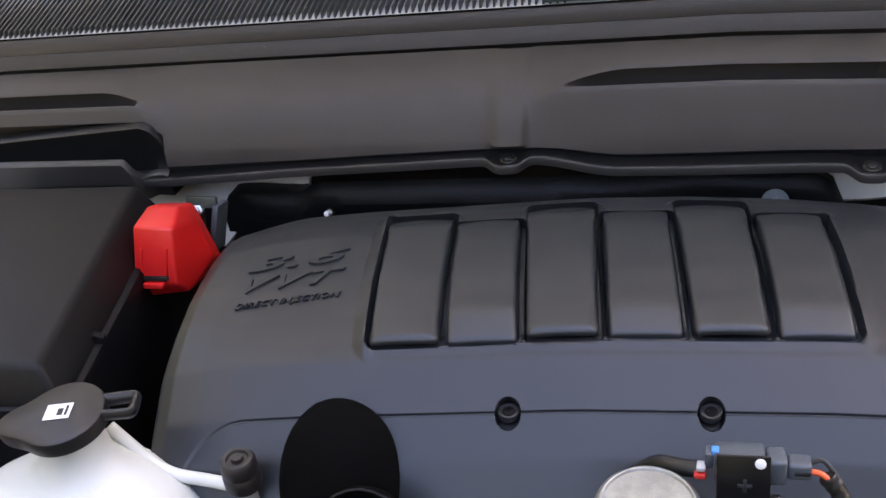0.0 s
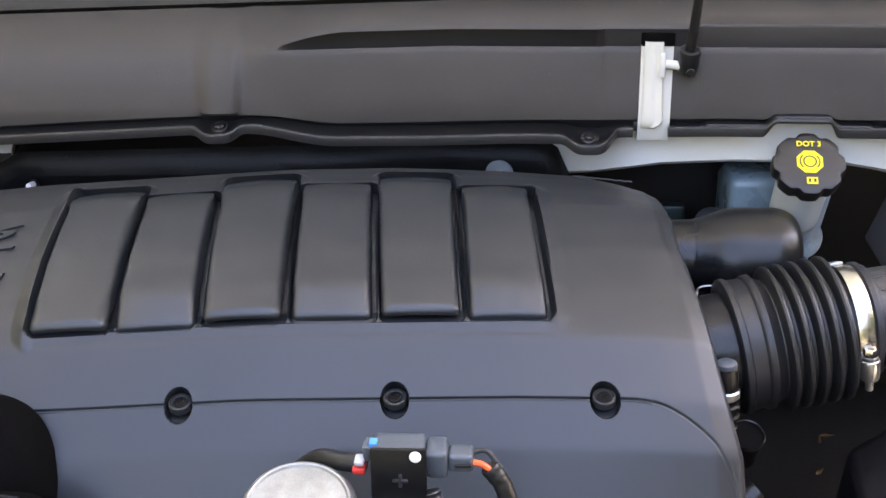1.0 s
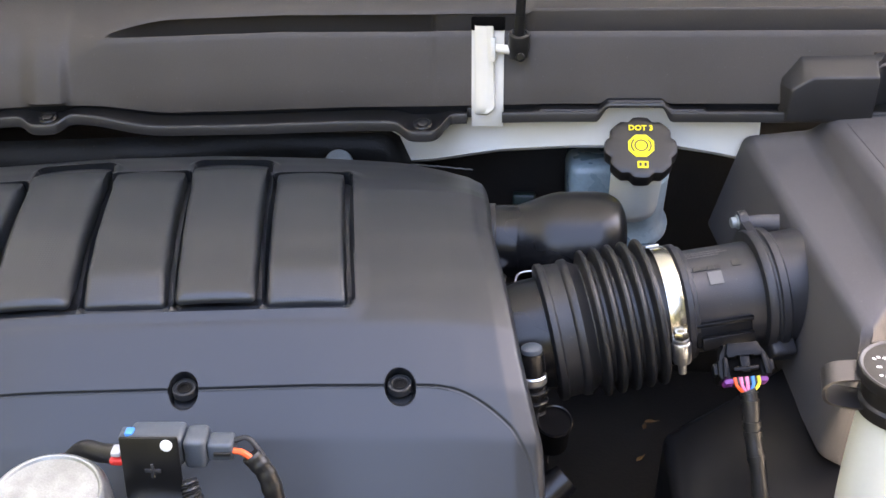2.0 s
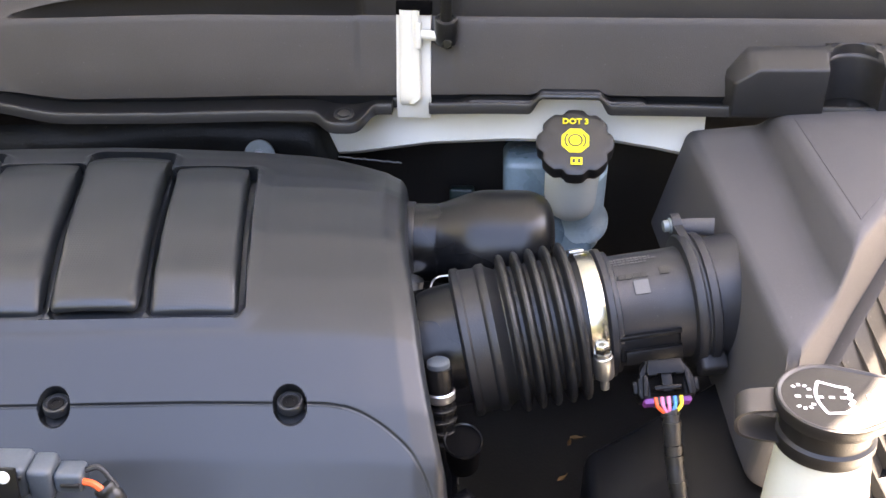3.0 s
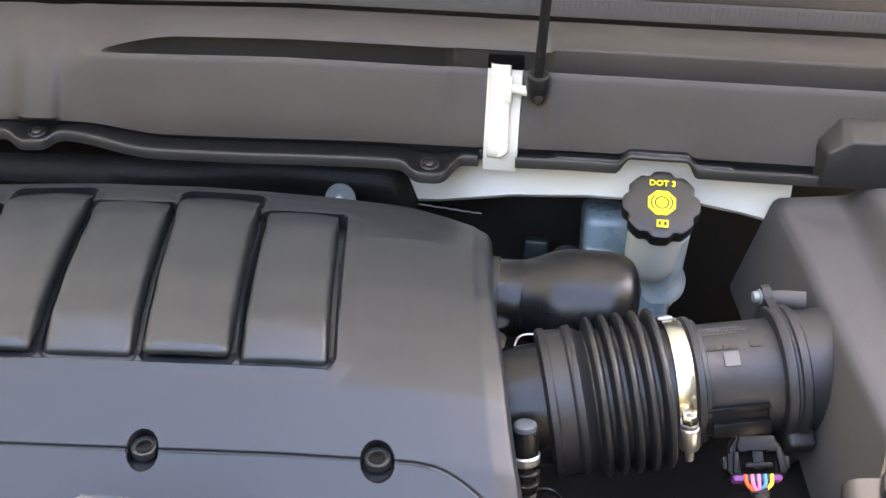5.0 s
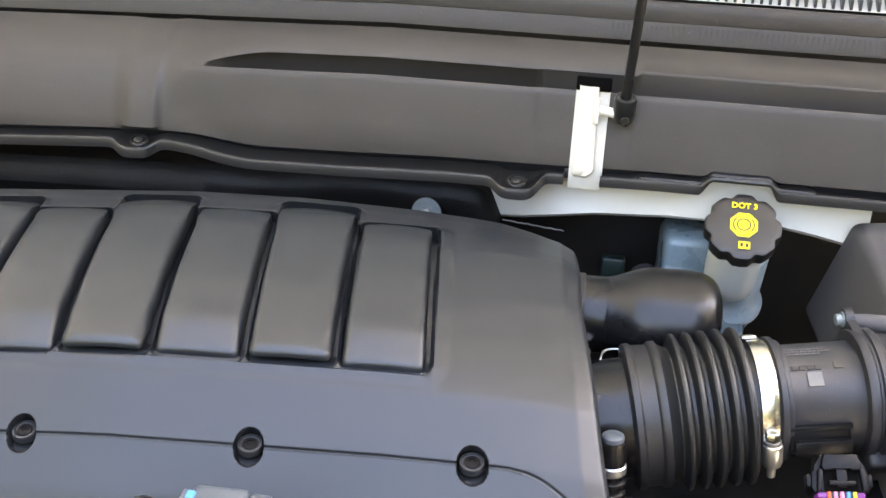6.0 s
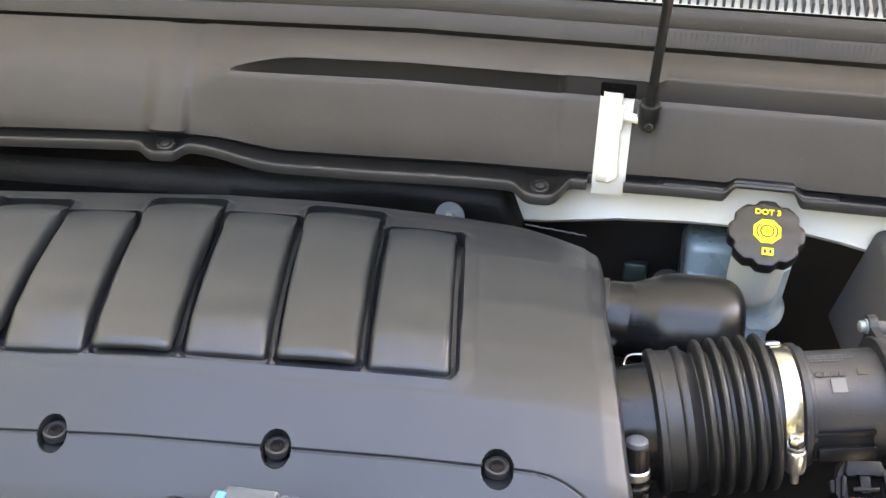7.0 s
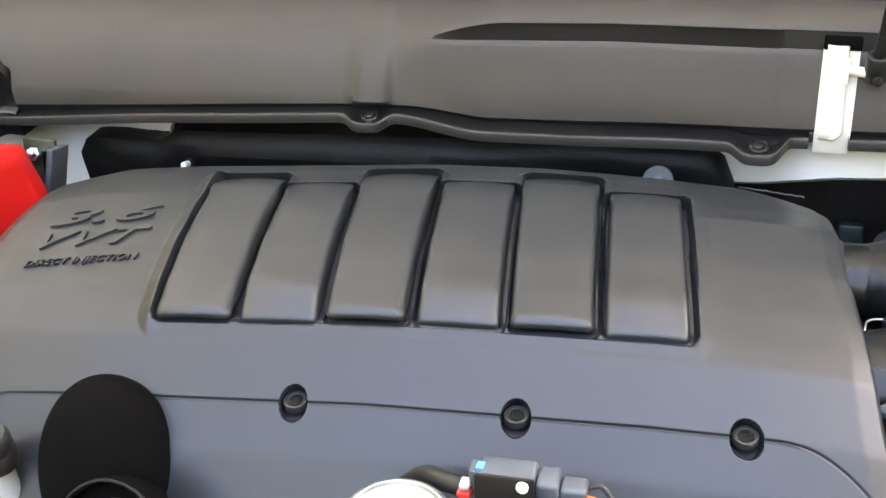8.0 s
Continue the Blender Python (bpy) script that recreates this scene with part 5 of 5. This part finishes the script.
    ring = [bm.verts.new(p) for p in tri] + [bm.verts.new(mid + (p - mid) * 0.985 + nrm * 0.0004) for p in tri]
    for k in range(3):
        bm.faces.new((ring[k], ring[(k + 1) % 3], ring[3 + (k + 1) % 3], ring[3 + k]))
    bm.faces.new(ring[3:])
    part("grained_field", bm, M_GRAIN, top, "finely grained triangular field", smooth=False)
    # ribbed skirt below the lid's overhang
    up0, up1 = Vector((0.8290, 0.8922, 0.9040)), Vector((0.6780, 0.6360, 0.8720))
    out = Vector((0.86, -0.51, 0)).normalized()
    lo0, lo1 = up0 + out * 0.036 + Vector((0, 0, -0.080)), up1 + out * 0.050 + Vector((0, 0, -0.085))
    rows = []
    for k in range(13):
        f = k / 12
        u, w = up0.lerp(up1, f), lo0.lerp(lo1, f)
        rows.append([u - out * 0.012 - Vector((0, 0, 0.003)), u - out * 0.0012 - Vector((0, 0, 0.0005)), u - Vector((0, 0, 0.001)), u.lerp(w, 0.5), w, w + Vector((0.002, -0.002, -0.03))])
    part("skirt", sheet(rows), M_SKIRT, top, "sloping dusty skirt, coloured darker to offset the sun on it")
    n = 13
    nrm = (up1 - up0).cross(lo0 - up0).normalized()
    if nrm.z < 0:
        nrm = -nrm
    along = (up1 - up0).normalized()
    for k in range(n):
        f = (k + 0.35) / n
        u, w = up0.lerp(up1, f), lo0.lerp(lo1, f)
        h = 0.0095
        t = along * 0.0013
        vs = [u - t, u + t, w + t, w - t, w - t + nrm * h, w + t + nrm * h, u + t + nrm * 0.0006, u - t + nrm * 0.0006]
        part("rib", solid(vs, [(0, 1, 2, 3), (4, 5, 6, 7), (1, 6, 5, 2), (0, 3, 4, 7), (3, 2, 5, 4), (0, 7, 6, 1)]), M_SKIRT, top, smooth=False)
    low = [(0.535, 0.665, 0.785), (0.60, 0.70, 0.80), (0.85, 0.92, 0.80), (0.85, 0.60, 0.80), (0.66, 0.47, 0.765), (0.55, 0.47, 0.755),
           (0.53, 0.665, 0.56), (0.60, 0.72, 0.56), (0.85, 0.92, 0.56), (0.85, 0.60, 0.56), (0.66, 0.47, 0.56), (0.55, 0.47, 0.56)]
    part("tray", solid(low, [(0, 1, 2, 3, 4, 5), (6, 11, 10, 9, 8, 7), (0, 6, 7, 1), (1, 7, 8, 2), (2, 8, 9, 3), (3, 9, 10, 4), (4, 10, 11, 5), (5, 11, 6, 0)], 0.008, 3), M_PLUG, top, "black lower housing")


def washer_bottle():
    top = thing("washer_bottle", "white washer fluid filler with a black spouted cap", "washer bottle")
    c = Vector((0.6525, 0.546, 0.9585))
    nrm = Vector((0.03, 0.10, 0.99)).normalized()
    m = Matrix((Vector((1, 0, 0)), nrm.cross(Vector((1, 0, 0))), nrm)).transposed().to_4x4()
    m.translation = c
    R = 0.0296

    def spout(a, r):
        """The round cap drawn out into a broad lip on one side."""
        if r < 0.02:
            return r
        best = R
        for k in range(1, 13):
            f = k / 12
            px, py, q = 0.0265 * f, 0.0035 * f, R + (0.0185 - R) * f
            b = px * math.cos(a) + py * math.sin(a)
            e = b * b - px * px - py * py + q * q
            if e > 0:
                best = max(best, b + math.sqrt(e))
        return r + (best - R)
    cap = part("cap", lathe([(0.0262, -0.0085), (0.0285, -0.008), (0.0292, -0.006), (0.0296, -0.002), (0.0292, -0.0005), (0.0282, 0.0), (0.0270, -0.0003), (0.0262, -0.0010), (0.010, -0.0010)], m, 96, spout), M_CAP, top, "black hinged cap with a spout tab")
    part("cap_ring", lathe([(0.0235, -0.030), (0.0258, -0.0295), (0.0268, -0.026), (0.0264, -0.0215), (0.0245, -0.020), (0.0245, -0.008)], m, 64), M_CAP, top, "black ring below the cap")
    strap = [m @ Vector(q) for q in ((-0.0270, 0.002, -0.0050), (-0.0380, 0.000, -0.0045), (-0.0455, -0.002, -0.0050), (-0.0490, -0.003, -0.0095), (-0.0465, -0.004, -0.0160), (-0.0380, -0.003, -0.0200), (-0.0240, -0.001, -0.0235))]
    rows = []
    mid = spline(strap, 30)
    for k, p in enumerate(mid):
        d = (mid[min(k + 1, 29)] - mid[max(k - 1, 0)]).normalized()
        w = Vector((0.12, 0.98, 0.12)).normalized() * 0.0080
        n = d.cross(w).normalized() * 0.0009
        rows.append([p - w - n, p + w - n, p + w + n, p - w + n])
    part("hinge_strap", sheet(rows, wrap_u=True), M_CAP, cap, "bent black hinge strap")
    # windscreen spray symbol
    bm = bmesh.new()

    def stroke(pts, w):
        rows = []
        for i, p in enumerate(pts):
            q, r = Vector(pts[max(0, i - 1)]), Vector(pts[min(len(pts) - 1, i + 1)])
            d = (r - q).normalized()
            s = Vector((-d.y, d.x)) * w
            p = Vector(p)
            rows.append([m @ Vector((p.x - s.x, p.y - s.y, -0.0006)), m @ Vector((p.x + s.x, p.y + s.y, -0.0006))])
        sheet(rows, bm=bm)
    stroke([(-0.0085 + 0.004 - 0.004 * math.cos(a * 1.4), 0.0135 * a) for a in [(-1 + 2 * k / 12) for k in range(13)]], 0.0009)
    stroke([(-0.0055, 0.0135), (0.004, 0.0095), (0.0095, 0.0085)], 0.0009)
    stroke([(-0.0055, -0.0135), (0.004, -0.0125), (0.0095, -0.0085)], 0.0009)
    stroke([(0.0095, 0.0085), (0.0080, 0.005), (0.0098, 0.003), (0.0080, 0.0), (0.0098, -0.003), (0.0080, -0.005), (0.0095, -0.0085)], 0.0014)
    for k in range(5):
        stroke([(-0.0195 + 0.0058 * k, 0.0), (-0.0165 + 0.0058 * k, 0.0)], 0.0010)
    for s in (1, -1):
        for k in range(4):
            a = 0.5 + 0.75 * k
            stroke([(-0.0155 - 0.0045 * math.cos(a), s * (0.0055 + 0.0045 * math.sin(a))), (-0.0155 - 0.0045 * math.cos(a + 0.4), s * (0.0055 + 0.0045 * math.sin(a + 0.4)))], 0.0011)
    part("spray_symbol", bm, M_PRINT, cap, "white windscreen spray symbol", smooth=False)
    part("mark", block((0.0055, 0.0042, 0.0004), m @ Matrix.Translation((0.0205, 0.001, -0.0006)), 0), M_PRINT, cap, smooth=False)
    pts = spline([c + Vector((0, 0, -0.020)), c + Vector((0.001, -0.002, -0.04)), c + Vector((0.003, -0.006, -0.09)), c + Vector((0.008, -0.012, -0.17)), c + Vector((0.012, -0.02, -0.30))], 30)
    part("filler_neck", tube(pts, lambda f: 0.0238 + 0.010 * smoothstep(0.05, 0.9, f), 32), M_TANK, top, "white filler neck")


# ---------------------------------------------------------------- front of the engine
def thermostat():
    top = thing("aluminium_cap", "round bare cast aluminium housing cap in front of the engine", "housing")
    m = pose(0.1665, 0.4515, 0.9285, 3, 2, 0)
    part("cap", lathe([(0.032, -0.11), (0.0345, -0.10), (0.0350, -0.012), (0.0345, -0.005), (0.0325, -0.0012), (0.0305, 0.0), (0.0295, -0.0002), (0.0285, -0.0016), (0.010, -0.0010)], m, 64), M_ALU, top)
    part("skirt", lathe([(0.043, -0.20), (0.043, -0.115), (0.036, -0.108)], m, 36), M_IRON, top)
    s = thing("purge_valve", "grey and black solenoid valve on a black bracket", "solenoid valve")
    b = part("bracket", block((0.033, 0.0025, 0.040), pose(0.2240, 0.468, 0.9365, -14, 0, 3), 0.001), M_GLOSS, s, "black steel bracket plate")
    part("stud_dot", lathe([(0.0034, 0), (0.0034, 0.0016), (0.0026, 0.0022)], frame_of((0.2340, 0.4715, 0.9515), (0, -0.95, 0.3)), 16), M_PRINT, b, "white dot")
    bm = block((0.009, 0.002, 0.0022), pose(0.225, 0.4665, 0.936, -14), 0.0004)
    block((0.0022, 0.002, 0.009), pose(0.225, 0.4665, 0.936, -14), 0.0004, bm=bm)
    part("press_mark", bm, M_METER, b)
    part("bracket_foot", block((0.037, 0.016, 0.003), pose(0.225, 0.460, 0.914, 4, 0, 3), 0.001), M_ZINC, s, "bright lower edge")
    part("valve_body", block((0.032, 0.020, 0.019), pose(0.2210, 0.490, 0.9335, -8, 0, 3), 0.003, 3), M_CONN, s, "grey valve body")
    part("body_groove", block((0.030, 0.0012, 0.0022), pose(0.2215, 0.4800, 0.9400, -8, 0, 3), 0.0004), M_BLACK, s)
    part("collar", block((0.013, 0.019, 0.019), pose(0.2440, 0.490, 0.9325, -8, 0, 3), 0.003, 3), M_CONN, s)
    part("plug", block((0.0150, 0.014, 0.0120), pose(0.2580, 0.4905, 0.9325, -8, 0, 3), 0.0025, 3), M_CONN, s, "grey plug")
    part("plug_slot", block((0.0100, 0.0020, 0.0022), pose(0.2600, 0.4832, 0.9335, -8, 0, 3), 0.0004), M_BLACK, s)
    part("blue_clip", block((0.005, 0.006, 0.005), pose(0.2060, 0.489, 0.942), 0.001), M_WIRE["blue"], s, "small blue clip")
    part("clip_seat", block((0.006, 0.010, 0.012), pose(0.2025, 0.490, 0.936), 0.0015), M_CONN, s)
    part("red_seal", block((0.008, 0.010, 0.0045), pose(0.1970, 0.485, 0.9260), 0.0015), M_WIRE["red"], s, "red seal")
    part("white_seal", block((0.006, 0.008, 0.0036), pose(0.1975, 0.485, 0.9315), 0.0012), M_WIRE["white"], s)
    part("hose", tube(spline([(0.199, 0.488, 0.926), (0.185, 0.492, 0.922), (0.168, 0.502, 0.914), (0.150, 0.51, 0.893)], 16), 0.0058, 16), M_RUBBER, s, "black rubber hose")
    part("wire", tube(spline([(0.265, 0.487, 0.933), (0.272, 0.486, 0.932), (0.281, 0.483, 0.925)], 10), 0.0019, 8), M_WIRE["orange"], s, "orange red wire")
    part("bracket_arm", block((0.026, 0.004, 0.016), pose(0.262, 0.452, 0.897, -30, 38, 0), 0.001), M_ZINC, s, "bare angled metal arm")
    part("wire", tube(spline([(0.265, 0.493, 0.935), (0.273, 0.494, 0.936), (0.282, 0.489, 0.927)], 10), 0.0016, 8), M_RUBBER, s, "black wire")
    part("loom", tube(spline([(0.275, 0.488, 0.929), (0.284, 0.484, 0.916), (0.289, 0.477, 0.892), (0.292, 0.465, 0.853), (0.294, 0.45, 0.788)], 80), lambda f: 0.0058 + 0.0002 * math.sin(f * 61) + 0.0002 * math.sin(f * 23), 12), M_BLACK, s, "black taped wire loom")
    part("side_conduit", tube(spline([(0.242, 0.470, 0.925), (0.247, 0.462, 0.910), (0.252, 0.452, 0.88), (0.256, 0.44, 0.83)], 60), lambda f: 0.0052 + 0.0008 * math.sin(f * 150), 12), M_RUBBER, s, "black corrugated conduit")


def front_hose():
    top = thing("coolant_hose", "thick matt black hose bending down in front of the cover", "hose")
    n = Vector((0.04, -0.80, 0.60)).normalized()
    end = Vector((-0.0445, 0.466, 0.846))
    dome = frame_of((-0.0815, 0.528, 0.760), (0.0, 0.10, 1.0))
    prof = [(0.0530, 0.0), (0.0525, 0.060)] + [(0.0525 * math.cos(t), 0.060 + 0.086 * math.sin(t)) for t in [radians(6 * k) for k in range(1, 15)]] + [(0.001, 0.146)]
    part("hose", lathe(prof, dome, 48), M_FOAM, top)
    part("hose_arm", tube([(-0.0725, 0.525, 0.813), (-0.0585, 0.495, 0.826), (-0.0455, 0.472, 0.841)], 0.036, 32, caps=False), M_FOAM, top)
    m = frame_of(end, n)
    part("ring", lathe([(0.033, -0.012), (0.0385, -0.010), (0.0390, -0.001), (0.0378, 0.0008), (0.0358, 0.0), (0.0348, -0.006), (0.0340, -0.020), (0.020, -0.022)], m, 48), M_FOAM, top, "raised rubber ring")
    part("ring_edge", tube([m @ Vector((0.0374 * math.cos(t), 0.0374 * math.sin(t), 0.0004)) for t in [radians(15 * k) for k in range(25)]], 0.0012, 8), M_LID, top, "raised rubber ring edge")
    part("inner_pipe", lathe([(0.022, -0.030), (0.024, -0.012), (0.0225, -0.010), (0.016, -0.013)], m, 36), M_BLACK, top, "black pipe end inside the ring")
    part("clip", block((0.024, 0.016, 0.010), m @ pose(-0.020, -0.026, 0.006, 0, 0, -10), 0.002), M_CONN, top, "grey metal clip")


def coolant_tank():
    top = thing("coolant_tank", "milky white coolant tank with a black cap", "coolant tank")
    c = Vector((-0.282, 0.492, 0.925))
    m = pose(*c, 4, -3, 12)

    def tab(a, r):
        if r < 0.02:
            return r
        return r * (1 + 0.55 * max(0, math.cos(a - math.pi - 0.1)) ** 11)
    cap = part("cap", lathe([(0.030, -0.016), (0.0335, -0.014), (0.0345, -0.004), (0.0335, -0.0012), (0.0315, 0.0), (0.010, 0.0004)], m, 72, tab), M_CAP, top, "black screw cap")
    loop = [(0.030, 0.0085), (0.046, 0.0090), (0.0545, 0.0085), (0.0560, 0.004), (0.0560, -0.004), (0.0545, -0.0085), (0.046, -0.0090), (0.030, -0.0085)]
    part("cap_tab", tube(spline([m @ Vector((x, y + 0.006, -0.006)) for x, y in loop], 40), 0.0036, 10, squash=1.5), M_CAP, cap, "black loop tab")
    bm = block((0.021, 0.016, 0.0005), m @ Matrix.Translation((-0.002, 0, 0.0010)), 0)
    part("symbol_field", bm, M_PRINT, cap, "white printed symbol", smooth=False)
    bm = block((0.0045, 0.007, 0.0004), m @ Matrix.Translation((0.000, -0.001, 0.0016)), 0)
    block((0.002, 0.010, 0.0004), m @ Matrix.Translation((0.005, 0, 0.0016)), 0, bm=bm)
    part("symbol_mark", bm, M_CAP, cap, smooth=False)
    # shoulders of the tank
    seg = 40
    prof = [(0.0275, 0.910, 0), (0.0280, 0.892, 0), (0.0310, 0.880, 0.05), (0.040, 0.870, 0.15), (0.058, 0.856, 0.45), (0.078, 0.838, 0.8), (0.092, 0.816, 1), (0.099, 0.79, 1), (0.100, 0.60, 1)]
    rows = []
    for r, z, k in prof:
        row = []
        for i in range(seg):
            a = 2 * math.pi * i / seg
            sx = 1 + 0.25 * k
            row.append((c.x - 0.015 * k + r * sx * math.cos(a), c.y - 0.010 * k + r * 0.85 * math.sin(a), z))
        rows.append(row)
    part("tank", sheet(rows, wrap_u=True), M_TANK, top, "milky white plastic tank")
    part("overflow_pipe", tube(spline([(-0.268, 0.520, 0.886), (-0.258, 0.519, 0.8745), (-0.241, 0.518, 0.8545), (-0.226, 0.516, 0.8455), (-0.212, 0.515, 0.8425), (-0.190, 0.512, 0.8440), (-0.167, 0.508, 0.8460), (-0.150, 0.506, 0.846)], 36), 0.0054, 14), M_TANK, top, "white overflow pipe")
    part("nipple", lathe([(0.008, -0.03), (0.0085, 0.0), (0.0105, 0.004), (0.0105, 0.009), (0.008, 0.012)], pose(-0.152, 0.506, 0.843), 20), M_TANK, top)
    part("nipple_cap", lathe([(0.0145, 0.004), (0.0150, 0.006), (0.0150, 0.016), (0.0140, 0.018), (0.0146, 0.0195), (0.0142, 0.029), (0.0120, 0.032), (0.0090, 0.032), (0.0080, 0.030), (0.0050, 0.030), (0.0045, 0.0335), (0.002, 0.034)], pose(-0.152, 0.506, 0.846), 24), M_CAP, top, "small black cap")


def fuse_box():
    top = thing("fuse_box", "black plastic fuse box with a dark grey lid", "fuse box")
    V = [(-0.405, 0.852, 0.912), (-0.352, 0.562, 0.908), (-0.385, 0.560, 0.908), (-0.62, 0.535, 0.905), (-0.65, 0.83, 0.912),
         (-0.385, 0.862, 0.872), (-0.332, 0.552, 0.870), (-0.62, 0.520, 0.870), (-0.66, 0.84, 0.872)]
    part("lid", solid(V, [(0, 1, 2, 3, 4), (0, 5, 6, 1), (1, 6, 7, 3, 2), (3, 7, 8, 4), (4, 8, 5, 0), (5, 8, 7, 6)], 0.006, 3), M_LID, top, "dark grey lid")
    W = [(-0.378, 0.866, 0.874), (-0.326, 0.548, 0.872), (-0.62, 0.515, 0.872), (-0.66, 0.845, 0.874), (-0.366, 0.862, 0.70), (-0.330, 0.56, 0.70), (-0.60, 0.53, 0.70), (-0.64, 0.84, 0.70)]
    part("body", solid(W, [(0, 1, 2, 3), (7, 6, 5, 4), (0, 4, 5, 1), (1, 5, 6, 2), (2, 6, 7, 3), (3, 7, 4, 0)], 0.005, 2), M_PLUG, top)
    for y in (0.640,):
        part("latch", block((0.012, 0.008, 0.018), pose(-0.342 - 0.16 * (y - 0.6), y, 0.872, 0, 25, 10), 0.002), M_PLUG, top)
    h = thing("battery_terminal_cover", "bright red plastic battery terminal cover", "terminal cover")
    V = [(-0.3667, 0.802, 0.9165), (-0.3299, 0.802, 0.9185), (-0.3620, 0.762, 0.9180), (-0.3165, 0.758, 0.9198),
         (-0.3735, 0.752, 0.8560), (-0.3215, 0.747, 0.8610), (-0.3206, 0.812, 0.8955), (-0.3070, 0.802, 0.8605), (-0.3195, 0.764, 0.8400),
         (-0.3740, 0.835, 0.9000), (-0.3350, 0.838, 0.9000), (-0.3740, 0.835, 0.8350), (-0.3140, 0.832, 0.8350), (-0.3735, 0.756, 0.8350)]
    part("cover", solid(V, [(0, 2, 3, 1), (2, 4, 5, 3), (1, 3, 6), (3, 5, 8, 7, 6), (0, 1, 10, 9), (1, 6, 10), (6, 7, 12, 10), (10, 12, 11, 9), (0, 9, 11, 13, 4, 2), (4, 13, 8, 5), (7, 8, 12), (13, 11, 12, 8)], 0.0035, 3), M_RED, h)
    fx = Vector((0.052, -0.005, 0.005)).normalized()
    fz = Vector((-0.010, -0.010, -0.060)).normalized() * -1
    fm = Matrix((fx, fz.cross(fx), fz)).transposed().to_4x4()
    fm.translation = Vector((-0.3475, 0.7492, 0.8615))
    # The latch slot's shade is a black insert set on the red face.
    part("latch_slot", block((0.034, 0.004, 0.0050), fm @ pose(0, 0, 0.0035), 0.001), M_BLACK, h, "latch slot, a black insert for its shade")
    part("latch", block((0.028, 0.009, 0.0060), fm @ pose(0, -0.002, -0.0030), 0.0015), M_RED, h, "red latch lip")
    for x in (-0.015, 0.015):
        part("rib", block((0.0022, 0.0030, 0.030), fm @ pose(x, 0.0005, 0.022, 0, 0, 0), 0.0008), M_RED, h)
    b = thing("cable_bracket", "dark steel bracket with a nut beside the red cover", "bracket")
    part("plate", block((0.036, 0.006, 0.046), pose(-0.3495, 0.872, 0.8600, -18, 0, 0), 0.0015), M_OLIVE, b, "olive drab plated plate")
    part("side_plate", block((0.007, 0.030, 0.052), pose(-0.3275, 0.862, 0.8560, -18, 10, 0), 0.002), M_CONN, b, "grey edge strip")
    part("plate_slot", block((0.010, 0.003, 0.034), pose(-0.3390, 0.8660, 0.8560, -18, 0, 0), 0.001), M_FOAM, b)
    part("nut", lathe([(0.0070, 0), (0.0070, 0.006), (0.0045, 0.0065), (0.0045, 0.012), (0.003, 0.013)], frame_of((-0.3510, 0.8690, 0.8690), (0.05, -0.80, 0.6)), 6), M_ZINC, b)


def leaf_litter():
    """A few dry leaf scraps caught deep in the bay."""
    for x, y, z, a in ((0.532, 0.712, 0.750, 20), (0.527, 0.708, 0.748, 75), (0.521, 0.672, 0.748, 50)):
        t = thing("dry_leaf", "small dry yellow leaf scrap deep in the bay", "leaf", "leaf scraps in the bay")
        m = pose(x, y, z, 20, 15, a)
        rows = []
        for k in range(7):
            f = k / 6
            w = 0.0014 * math.sin(math.pi * min(1, 0.08 + f)) + 0.0003
            rows.append([m @ Vector((0.010 * (f - 0.5), s * w, 0.0012 * s * s + 0.002 * (f - 0.5) ** 2)) for s in (-1, -0.4, 0, 0.4, 1)])
        part("blade", sheet(rows), M_DRY, t)
        part("stalk", tube([m @ Vector((0.005, 0, 0)), m @ Vector((0.007, 0.001, 0.001)), m @ Vector((0.009, 0.001, 0.0))], 0.0004, 5), M_DRY, t)


ground()
greenery()
hood()
body_shell()
dash_mat()
engine_cover()
cowl_panel()
weather_seal()
wiper_grille()
windscreen()
prop_rod()
brake_reservoir()
intake_hose()
air_meter()
resonator()
throttle_side()
air_box()
washer_bottle()
thermostat()
front_hose()
coolant_tank()
fuse_box()
leaf_litter()
